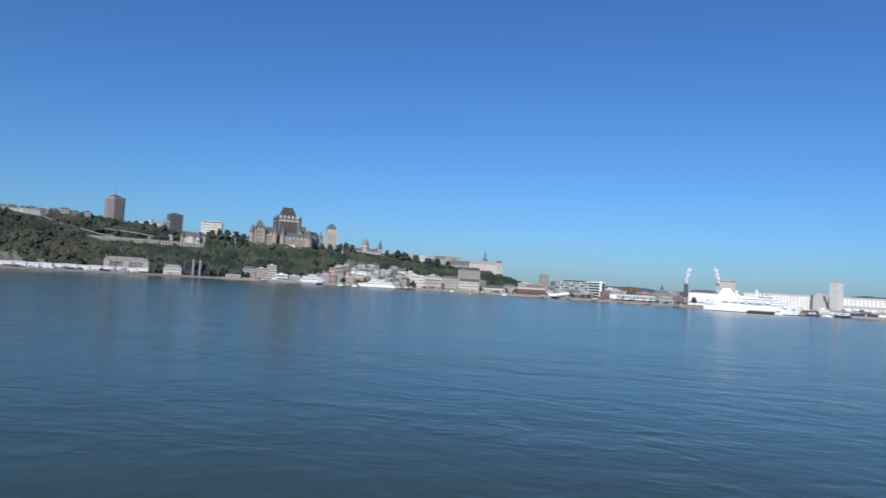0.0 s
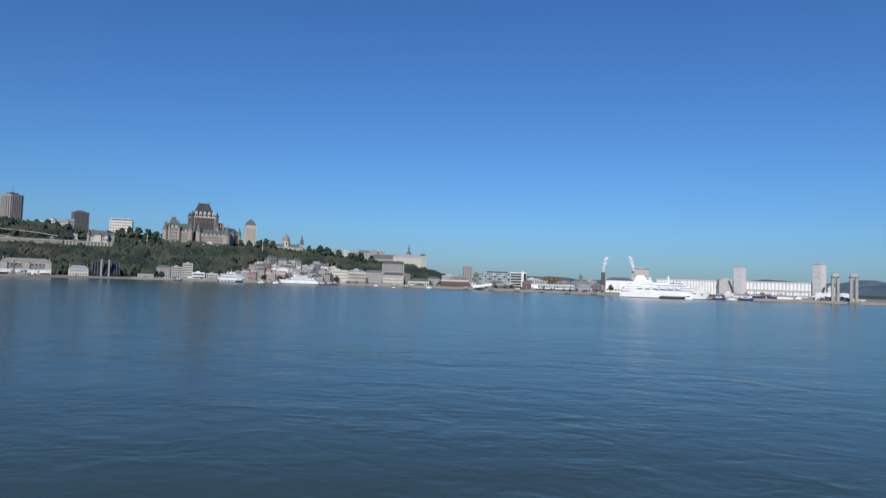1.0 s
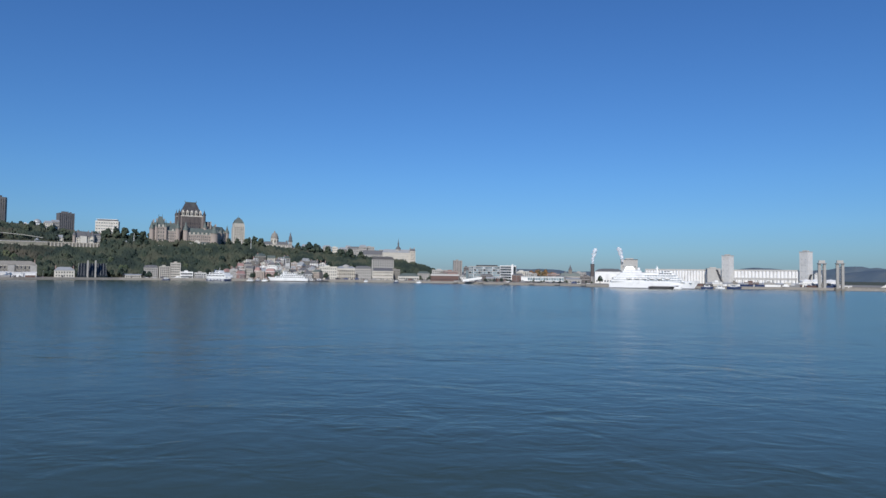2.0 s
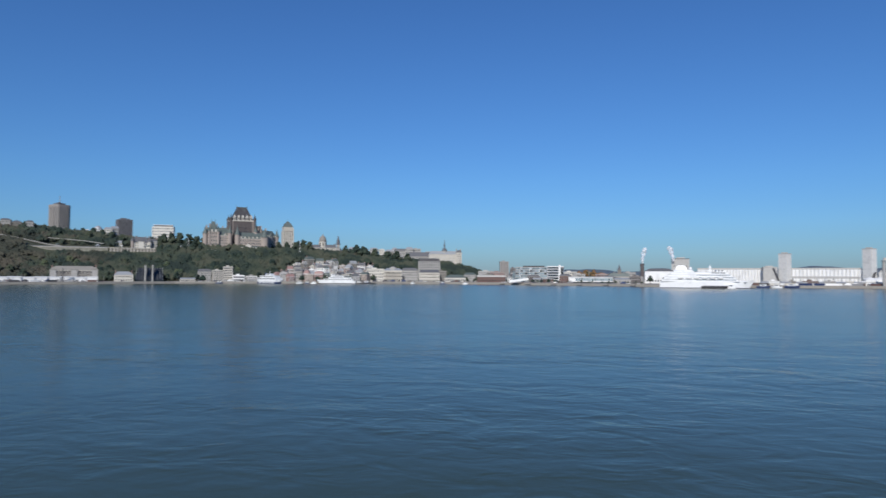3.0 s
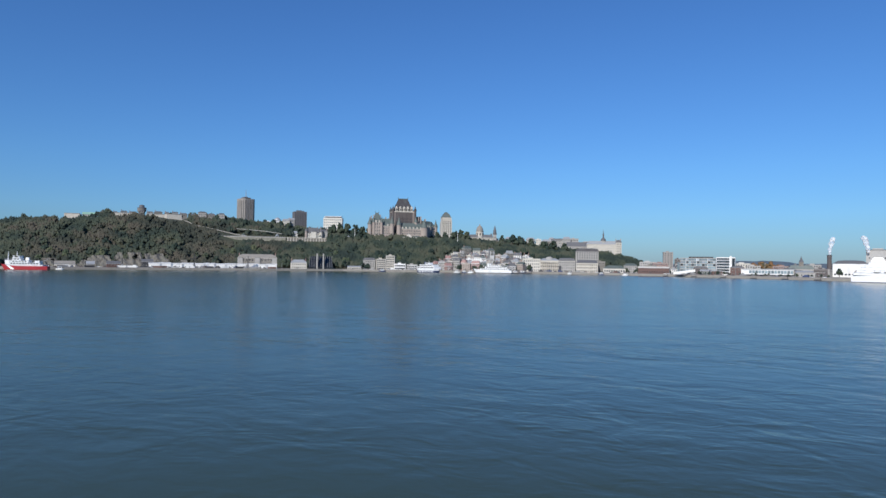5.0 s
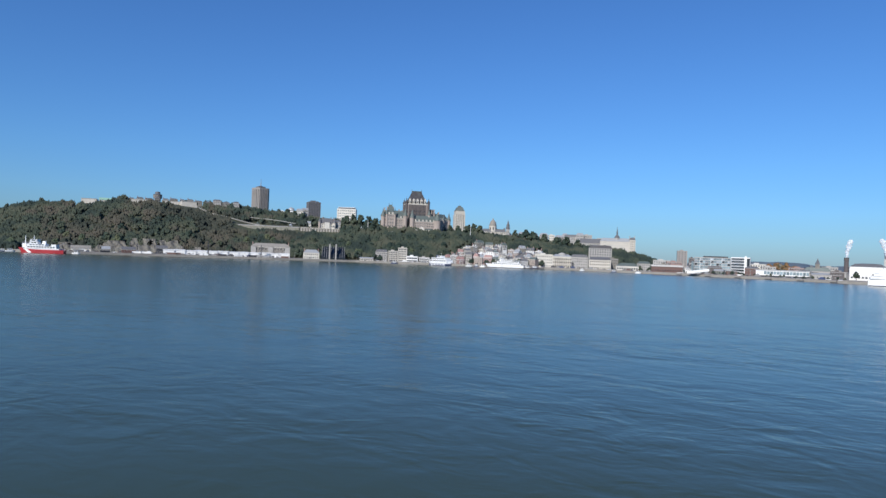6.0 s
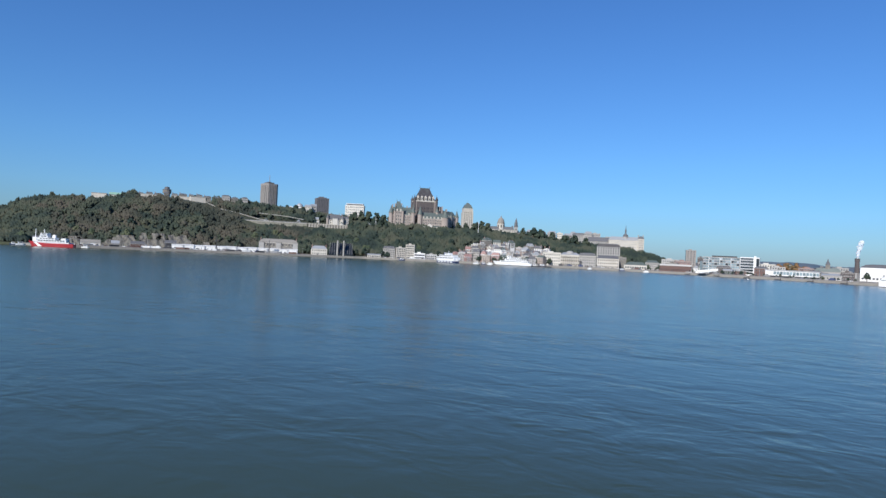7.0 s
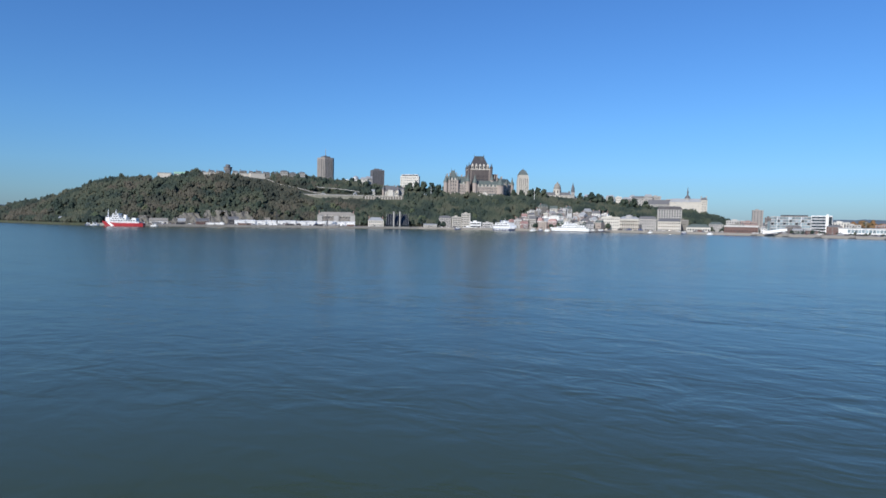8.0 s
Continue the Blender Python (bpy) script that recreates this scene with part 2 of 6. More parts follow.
def mesh_of(bm, material, name="mesh"):
    me = bpy.data.meshes.new(name)
    bmesh.ops.recalc_face_normals(bm, faces=bm.faces)
    bm.to_mesh(me)
    bm.free()
    for m in material if isinstance(material, (list, tuple)) else [material]:
        me.materials.append(m)
    return me


def part(name, bm, material, parent, label="", m=None, smooth=False):
    """Links a bmesh, or a mesh that is shared, as one mesh object under a thing or a part."""
    me = bm if isinstance(bm, bpy.types.Mesh) else mesh_of(bm, material, name)
    if smooth:
        me.shade_smooth()
    ob = new(name, me)
    ob.parent = parent
    if m:
        ob.matrix_local = m
    return tagged(ob, label)


def solid(*blocks):
    """A bmesh of axis-aligned blocks (x0, x1, y0, y1, z0, z1)."""
    bm = bmesh.new()
    for x0, x1, y0, y1, z0, z1 in blocks:
        prism(bm, [(x0, y0), (x1, y0), (x1, y1), (x0, y1)], z0, z1)
    return bm


def prism(bm, ring, z0, z1, top=1.0, index=0):
    """An upright prism over a ring of (x, y), its top drawn towards the ring's centre."""
    cx, cy = sum(p[0] for p in ring) / len(ring), sum(p[1] for p in ring) / len(ring)
    low = [bm.verts.new((x, y, z0)) for x, y in ring]
    n = len(ring)
    if top <= 0.001:
        tip = bm.verts.new((cx, cy, z1))
        faces = [bm.faces.new((low[i], low[(i + 1) % n], tip)) for i in range(n)] + [bm.faces.new(low[::-1])]
    else:
        high = [bm.verts.new((cx + (x - cx) * top, cy + (y - cy) * top, z1)) for x, y in ring]
        faces = [bm.faces.new((low[i], low[(i + 1) % n], high[(i + 1) % n], high[i])) for i in range(n)]
        faces += [bm.faces.new(high), bm.faces.new(low[::-1])]
    for f in faces:
        f.material_index = index
    return bm


def circle(x, y, r, n=12, r2=None):
    return [(x + r * math.cos(2 * math.pi * i / n), y + (r2 or r) * math.sin(2 * math.pi * i / n)) for i in range(n)]


def turned(x, y, profile, n=12):
    """A round tower, dome or cone: rings of (radius, z) about an upright axis."""
    bm = bmesh.new()
    rings = [[bm.verts.new((px, py, z)) for px, py in circle(x, y, max(r, 0.05), n)] for r, z in profile]
    for lo, hi in zip(rings, rings[1:]):
        for i in range(n):
            bm.faces.new((lo[i], lo[(i + 1) % n], hi[(i + 1) % n], hi[i]))
    bm.faces.new(rings[0][::-1])
    bm.faces.new(rings[-1])
    return bm


def hip(x0, x1, y0, y1, z, high, ridge=0.35, over=0.5):
    """A hipped roof; ridge: the part of the width that the ridge keeps (1: a gable)."""
    x0, x1, y0, y1 = x0 - over, x1 + over, y0 - over, y1 + over
    bm = bmesh.new()
    cx, cy, hw = (x0 + x1) / 2, (y0 + y1) / 2, (x1 - x0) / 2 * ridge
    base = [bm.verts.new(p) for p in ((x0, y0, z), (x1, y0, z), (x1, y1, z), (x0, y1, z))]
    a, b = bm.verts.new((cx - hw, cy, z + high)), bm.verts.new((cx + hw, cy, z + high))
    for f in ((base[0], base[1], b, a), (base[2], base[3], a, b), (base[1], base[2], b), (base[3], base[0], a), base[::-1]):
        bm.faces.new(f)
    return bm


def mansard(x0, x1, y0, y1, z, high, inset, over=0.4):
    bm = bmesh.new()
    rings = []
    for d, h in ((-over, 0), (inset, high), (inset + (y1 - y0) * 0.3, high * 1.18)):
        d = min(d, (y1 - y0) * 0.48, (x1 - x0) * 0.48)
        rings.append([bm.verts.new(p) for p in ((x0 + d, y0 + d, z + h), (x1 - d, y0 + d, z + h), (x1 - d, y1 - d, z + h), (x0 + d, y1 - d, z + h))])
    for lo, hi in zip(rings, rings[1:]):
        for i in range(4):
            bm.faces.new((lo[i], lo[(i + 1) % 4], hi[(i + 1) % 4], hi[i]))
    bm.faces.new(rings[0][::-1])
    bm.faces.new(rings[-1])
    return bm


WINDOWS = {}


def window_mesh(w, h, glass, trim):
    key = (round(w, 2), round(h, 2), glass.name, trim.name)
    if key not in WINDOWS:
        bm = bmesh.new()
        t = 0.14 * min(w, h)
        for x0, x1, z0, z1, y, i in ((-w / 2, w / 2, 0, h, -0.10, 0), (-w / 2 - t, -w / 2, 0, h, -0.22, 1), (w / 2, w / 2 + t, 0, h, -0.22, 1),
                                     (-w / 2 - t, w / 2 + t, h, h + t, -0.22, 1), (-w / 2 - t * 1.4, w / 2 + t * 1.4, -t, 0, -0.32, 1)):
            prism(bm, [(x0, y), (x1, y), (x1, 0.05), (x0, 0.05)], z0, z1, index=i)
        WINDOWS[key] = mesh_of(bm, [glass, trim], "window")
    return WINDOWS[key]


def windows(parent, x0, x1, n, y, z, w, h, glass=None, trim=None, side=0, name="window", skip=0.0):
    """A row of windows on a wall: side 0 the front at that y, -1 or 1 the end walls at that x, where x0 to x1 then runs along y."""
    me = window_mesh(w, h, glass or GLASS, trim or STONE)
    for i in range(n):
        u = x0 + (x1 - x0) * (i + 0.5) / n
        if skip and random.random() < skip:
            continue
        m = pose(u, y, z) if side == 0 else pose(y, u, z, 0, 0, 90 * side)
        part(name, me, None, parent, m=m)


def house(name, m, w, d, h, label, category="house", wall=None, roof="flat", rise=4.0, cover=None, storeys=3, bays=6, ends=(), win=(1.1, 1.7),
          trim=None, glass=None, chimneys=0, dormers=0, group="", ground=0.0, deep=9.0, ridge=0.6):
    """A building with walls, cornice, windows, door and roof. Its front is at y = 0, its depth runs away from the water."""
    wall, cover, trim = wall or STONE, cover or SLATE, trim or STONE
    ob = thing(name, m, label, category, group)
    part("wall", solid((-w / 2, w / 2, 0, d, -deep, h)), wall, ob)
    part("cornice", solid((-w / 2 - 0.4, w / 2 + 0.4, -0.4, d + 0.4, h - 0.15, h + 0.45)), trim, ob)
    gap = (h - ground) / max(storeys, 1)
    for s in range(storeys):
        z = ground + gap * s + gap * 0.28
        windows(ob, -w / 2 + 0.8, w / 2 - 0.8, bays, 0, z, win[0], min(win[1], gap * 0.62), glass, trim)
        for e in ends:
            windows(ob, 0.8, d - 0.8, max(2, int(bays * d / w)), e * w / 2, z, win[0], min(win[1], gap * 0.62), glass, trim, side=e)
    part("door", solid((-0.9, 0.9, -0.16, 0.1, 0, 2.6)), DARK, ob, m=pose(-w * 0.1, 0, 0.1))
    top = h + 0.45
    if roof == "flat":
        part("parapet", solid((-w / 2, w / 2, 0, 0.5, top, top + 0.9), (-w / 2, w / 2, d - 0.5, d, top, top + 0.9),
                              (-w / 2, -w / 2 + 0.5, 0.5, d - 0.5, top, top + 0.9), (w / 2 - 0.5, w / 2, 0.5, d - 0.5, top, top + 0.9)), wall, ob)
        part("roof", solid((-w / 2 + 0.5, w / 2 - 0.5, 0.5, d - 0.5, top, top + 0.25)), cover, ob)
        part("roof_housing", solid((-w * 0.2, w * 0.1, d * 0.35, d * 0.75, top + 0.25, top + 2.8)), wall, ob)
    elif roof == "mansard":
        part("roof", mansard(-w / 2, w / 2, 0, d, top, rise, rise * 0.35), cover, ob)
    else:
        part("roof", hip(-w / 2, w / 2, 0, d, top, rise, 1.0 if roof == "gable" else ridge), cover, ob)
        if roof == "gable":
            for x in (-w / 2, w / 2 - 0.4):
                bm = bmesh.new()
                v = [bm.verts.new(p) for p in ((x, 0, top), (x, d, top), (x, d / 2, top + rise), (x + 0.4, 0, top), (x + 0.4, d, top), (x + 0.4, d / 2, top + rise))]
                for f in ((0, 1, 2), (5, 4, 3), (0, 3, 4, 1), (1, 4, 5, 2), (2, 5, 3, 0)):
                    bm.faces.new([v[k] for k in f])
                part("gable_end", bm, wall, ob)
    for i in range(dormers):
        x = -w / 2 + w * (i + 0.5) / dormers
        y = rise * 0.18 if roof == "mansard" else d * 0.16
        dz = top + rise * 0.25
        bm = solid((x - 0.9, x + 0.9, y, y + 3.0, dz - rise * 0.1, dz + 1.8))
        dm = part("dormer", bm, trim, ob)
        part("dormer_roof", hip(x - 0.9, x + 0.9, y, y + 3.0, dz + 1.8, 1.1, 0.2, 0.25), cover, dm)
        part("pane", solid((x - 0.5, x + 0.5, y - 0.08, y, dz + 0.2, dz + 1.5)), glass or GLASS, dm)
    for i in range(chimneys):
        x = (-w / 2 + 1.5) if i % 2 == 0 else (w / 2 - 1.5)
        x += (i // 2) * 5 * (1 if i % 2 == 0 else -1)
        part("chimney", solid((x - 0.6, x + 0.6, d * 0.5 - 0.6, d * 0.5 + 0.6, top, top + rise + 1.6), (x - 0.75, x + 0.75, d * 0.5 - 0.75, d * 0.5 + 0.75, top + rise + 1.6, top + rise + 1.9)), RED if wall is not BRICK else STONE, ob)
    return ob


# ---- the ground ----
def table(rows):
    xs, ys = zip(*rows)
    return lambda v: float(np.interp(v, xs, ys))


SHORE = table([(-75, 1500), (-45, 1420), (-37, 1300), (-33, 1050), (-28, 985), (-20, 1010), (-12, 1040), (-5, 1090), (8, 1085), (14, 1110), (21, 1050), (28, 985),
               (34, 930), (40, 900), (46, 950), (53, 985), (62, 1010), (80, 1200)])
FOOT = table([(-75, 1560), (-45, 1480), (-37, 1360), (-31, 1095), (-24, 1085), (-13, 1110), (-4, 1140), (4, 1175), (8, 1190), (13, 1230), (17, 1260), (20, 1310), (26, 1500), (80, 1600)])
BROW = table([(-75, 1750), (-45, 1650), (-37, 1500), (-31, 1290), (-24, 1300), (-18, 1345), (-16.9, 1330), (-15.6, 1320), (-14.5, 1318), (-8, 1308), (-3.5, 1302), (0, 1302), (4, 1315), (8, 1390), (13, 1420), (17, 1440), (20, 1470), (26, 1650), (80, 1750)])
TOP = table([(-75, 4), (-43, 8), (-40, 16), (-37, 20), (-34.9, 31), (-33.7, 39), (-32, 54), (-30.5, 67), (-29, 75), (-26, 79), (-23.7, 90), (-21, 94), (-18.15, 89), (-16.9, 76), (-15.6, 70), (-14, 61.5), (-8, 60), (4, 59), (8, 54), (13, 42), (17, 40), (19, 30), (21, 12), (24, 5), (80, 5)])
MIDDLE = table([(-75, 4), (-43, 8), (-40, 16), (-37, 20), (-34.9, 31), (-33.7, 39), (-32, 54), (-30.5, 67), (-29, 75), (-26, 81), (-23.7, 94), (-21, 103), (-18, 99), (-16, 99), (-13, 90), (-8, 79), (-4, 66), (0, 62), (4, 62), (8, 56), (13, 44), (17, 40), (19, 30), (21, 12), (24, 5), (80, 5)])
BACK = table([(-75, 4), (-43, 8), (-37, 18), (-33, 38), (-30, 62), (-24, 92), (-18, 100), (-13, 112), (-8, 105), (-4, 100), (0, 86), (4, 84), (8, 68), (13, 60), (17, 42), (19, 30), (21, 12), (24, 5), (80, 5)])


def height(x, y):
    b, r = math.degrees(math.atan2(x, y)), math.hypot(x, y)
    shore, foot, brow = SHORE(b), FOOT(b), BROW(b)
    if r < shore:
        return -4.0
    if r < foot:
        return 3.2
    rough = 3.0 * noise.noise(Vector((x / 38, y / 38, 0.3))) + 1.4 * noise.noise(Vector((x / 13, y / 13, 1.7)))
    top = TOP(b)
    if r < brow:
        u = (r - foot) / (brow - foot)
        u = u * u * (3 - 2 * u) * 0.55 + u * 0.45
        return 3.2 + (top - 3.2) * u + rough * min(1, (top - 3.2) / 30) * min(1, 4 * u)
    mid, back = max(1430, brow + 40), max(1760, brow + 200)
    if r < mid:
        return top + (MIDDLE(b) - top) * (r - brow) / (mid - brow)
    if r < back:
        return MIDDLE(b) + (BACK(b) - MIDDLE(b)) * (r - mid) / (back - mid)
    return BACK(b) * max(0, 1 - (r - back) / 900) + 5 * min(1, (r - back) / 900)


def ground():
    bearings = np.arange(-75, 80.01, 0.5)
    bm = bmesh.new()
    rows = []
    for b in bearings:
        s, f, w = SHORE(b), FOOT(b), BROW(b)
        ranges = [s - 0.5, s + 0.5] + list(np.linspace(s + 8, f, 5)) + list(np.linspace(f, w, 16)[1:]) + list(np.linspace(w, 1790, 10)[1:]) + [1950, 2200, 2600, 3200, 4000, 4900]
        row = []
        for i, r in enumerate(ranges):
            x, y = r * math.sin(radians(b)), r * math.cos(radians(b))
            row.append(bm.verts.new((x, y, height(x, y) if i > 1 else (-4.0, 3.2)[i])))
        rows.append(row)
    done = []
    for p, q in zip(rows, rows[1:]):
        done.append(p)
        for i in range(len(p) - 1):
            f = bm.faces.new((p[i], p[i + 1], q[i + 1], q[i]))
            f.material_index = 1 if i < 6 and len(done) > 88 else 0
            f.smooth = i >= 6
    ob = new("ground", mesh_of(bm, [SOIL, QUAY], "ground"))
    return tagged(ob, "steep wooded cape and flat concrete quays of the far bank", "ground", kind="structure")


ground()
bm = bmesh.new()
bmesh.ops.create_grid(bm, x_segments=2, y_segments=2, size=6000)
tagged(new("water", mesh_of(bm, WATER, "water")), "wide blue-green river with low wind ripples", "river", kind="structure")


# ---- woods ----
def ball(cuts):
    bm = bmesh.new()
    bmesh.ops.create_icosphere(bm, subdivisions=cuts, radius=1)
    bm.verts.index_update()
    out = np.array([v.co[:] for v in bm.verts]), np.array([[v.index for v in f.verts] for f in bm.faces])
    bm.free()
    return out


ICO_V, ICO_F = ball(1)
TUFT_V = np.array([(1, 0, 0), (-1, 0, 0), (0, 1, 0), (0, -1, 0), (0, 0, 1), (0, 0, -1)], float)
TUFT_F = np.array([(0, 2, 4), (2, 1, 4), (1, 3, 4), (3, 0, 4), (2, 0, 5), (1, 2, 5), (3, 1, 5), (0, 3, 5)])


def clumps(name, spots, material, parent=None, fine=False):
    """Many leaf clumps in one mesh: spots are (x, y, z, radius, height factor); each clump has its own crumpled outline."""
    rng = np.random.default_rng(len(spots))
    vs, fs = [], []
    shape, skin, low, high = (TUFT_V, TUFT_F, 0.6, 1.5) if fine else (ICO_V, ICO_F, 0.62, 1.25)
    for i, (x, y, z, r, k) in enumerate(spots):
        turn = rng.uniform(0, 6.28)
        c, q = math.cos(turn), math.sin(turn)
        v = shape @ np.array(((c, q, 0), (-q, c, 0), (0, 0, 1))) * rng.uniform(low, high, (len(shape), 1)) * (r, r, r * k) + (x, y, z)
        vs.append(v)
        fs.append(skin + i * len(shape))
    me = bpy.data.meshes.new(name)
    me.from_pydata(np.concatenate(vs).tolist(), [], np.concatenate(fs).tolist())
    me.materials.append(material)
    me.shade_smooth()
    if fine:
        # leaves turn up and out to the light, so a canopy shades as one soft cover
        way = np.concatenate([(v - (x, y, z)) / (r, r, r * k) for v, (x, y, z, r, k) in zip(vs, spots)]) * 0.6 + (-0.1, -0.38, 0.5)
        me.normals_split_custom_set_from_vertices((way / np.linalg.norm(way, axis=1)[:, None]).tolist())
    ob = new(name, me)
    ob.parent = parent
    return ob


def crown(rng, x, y, z, r, tall, n, fill=1.0, steep=1.0):
    """The clumps of one tree's crown, uneven and with gaps."""
    out = []
    for _ in range(n):
        a, u = rng.uniform(0, 2 * math.pi), rng.uniform(0, 1)
        d = r * (0.95 - 0.65 * u) * math.sqrt(rng.uniform(0.1, 1))
        s = r * rng.uniform(0.28, 0.5) * (1.1 - 0.4 * u) * fill
        out.append((x + d * math.cos(a), y + d * math.sin(a), z + tall * (0.3 + 0.62 * u), s, rng.uniform(0.75, 1.15) * steep))
    return out


CRAGS = ((-27.2, 1084, 36, 15), (-25.0, 1084, 26, 13), (-23.6, 1081, 44, 20), (-21.5, 1080, 52, 25), (-19.6, 1081, 46, 24), (-17.6, 1084, 24, 15))
STEPS = table([(-18.3, 1352), (-16.9, 1336), (-15.6, 1326), (-14.0, 1318), (-12, 1314)])


def woods():
    """The cover of the cape's slopes and of the parks on its brow."""
    rng = random.Random(4)
    leaves, oaks, trunks = [], [], bmesh.new()
    count = 0
    while count < 13000:
        b = rng.uniform(-44, 20.5)
        foot, brow = FOOT(b), BROW(b)
        r = rng.uniform(foot + 4 if b > -30.5 else SHORE(b) + 12, brow + 150)
        x, y = r * math.sin(radians(b)), r * math.cos(radians(b))
        z = height(x, y)
        open_ground = False
        if r > brow - 6:
            if -31 < b < -18.6:
                open_ground = r > brow + 60 or rng.random() < 0.3
            elif -18.6 <= b < -2.9:
                open_ground = r < 1332 or (-8.8 < b < -6.1 and r < 1348)
                open_ground = open_ground or rng.random() < 0.12
            elif -2.9 <= b < 4.5:
                open_ground = True
            elif b > 13.6:
                open_ground = True
            else:
                open_ground = rng.random() < 0.4
        elif b > 3.6 and r < foot + 75:
            open_ground = rng.random() < 0.75
        if b > 13 and r < 1300:
            open_ground = open_ground or rng.random() < 0.7
        if r < foot + 30 and rng.random() < 0.86 and any(abs(b - c[0]) < math.degrees(c[2] * 0.44 / c[1]) for c in CRAGS):
            open_ground = True
        if -15.4 < b < -3.2 and (1246 if b < -6.3 else 1273) < r < 1322:
            open_ground = True
        if (-19.9 < b < -17.9 and r > brow - 34) or (-23.2 < b < -17.6 and r > brow - 16) or (-27.1 < b < -24.2 and r > brow - 8):
            open_ground = True
        if -18.3 < b < -12.2 and STEPS(b) - 30 < r < STEPS(b) + 5:
            open_ground = True
        count += 1
        if open_ground:
            continue
        size = (rng.uniform(5.0, 9.0) if b > -13 else rng.uniform(3.6, 6.5)) if r < brow else rng.choice((3, 4, 5, 6, 8))
        tall = size * (rng.uniform(1.0, 1.5) if b > -13 else rng.uniform(1.3, 1.8))
        turning = noise.noise(Vector((x / 90, y / 90, 2.0))) + (0.45 if -22 < b < -14 and z < 80 else 0) + (0.35 if -29 < b < -26 and z < 45 else 0) - (0.25 if b > -12 else 0) + rng.uniform(-0.1, 0.1)
        (oaks if turning > 0.22 else leaves).extend(crown(rng, x, y, z, size, tall, 20, 0.66, 1.7))
        if count % 4 == 0:
            prism(trunks, circle(x, y, 0.28, 3), z - 2, z + tall * 0.6, 0.5)
    ob = clumps("turning_woods", oaks, OAKS, fine=True)
    tagged(ob, "stands of oak turning autumn brown on the cape", "woods", kind="stuff")
    ob = clumps("woods", leaves, WOODS, fine=True)
    tagged(ob, "dense green mixed woodland on the steep cape", "woods", kind="stuff")
    part("trunks", trunks, BARK, ob)


woods()


def tree(b, r, size, tall, material, label, z=None):
    """A single tree: a tapered trunk with limbs and an uneven crown."""
    rng = random.Random(int(b * 100) + int(r))
    x, y = r * math.sin(radians(b)), r * math.cos(radians(b))
    z = height(x, y) if z is None else z
    ob = thing("tree", pose(x, y, z), label, "tree", "single trees of the town")
    bm = prism(bmesh.new(), circle(0, 0, 0.05 * tall, 7), -1.5, tall * 0.75, 0.35)
    for i in range(5):
        a, h = rng.uniform(0, 6.28), tall * rng.uniform(0.3, 0.5)
        ex, ey, ez = size * 0.6 * math.cos(a), size * 0.6 * math.sin(a), h + tall * 0.25
        low = [bm.verts.new((0.18 * math.cos(k), 0.18 * math.sin(k), h)) for k in (0, 2.1, 4.2)]
        tip = bm.verts.new((ex, ey, ez))
        for k in range(3):
            bm.faces.new((low[k], low[(k + 1) % 3], tip))
    part("trunk", bm, BARK, ob)
    clumps("crown", crown(rng, 0, 0, tall * 0.08, size, tall * 0.95, 34), material, ob)
    return ob


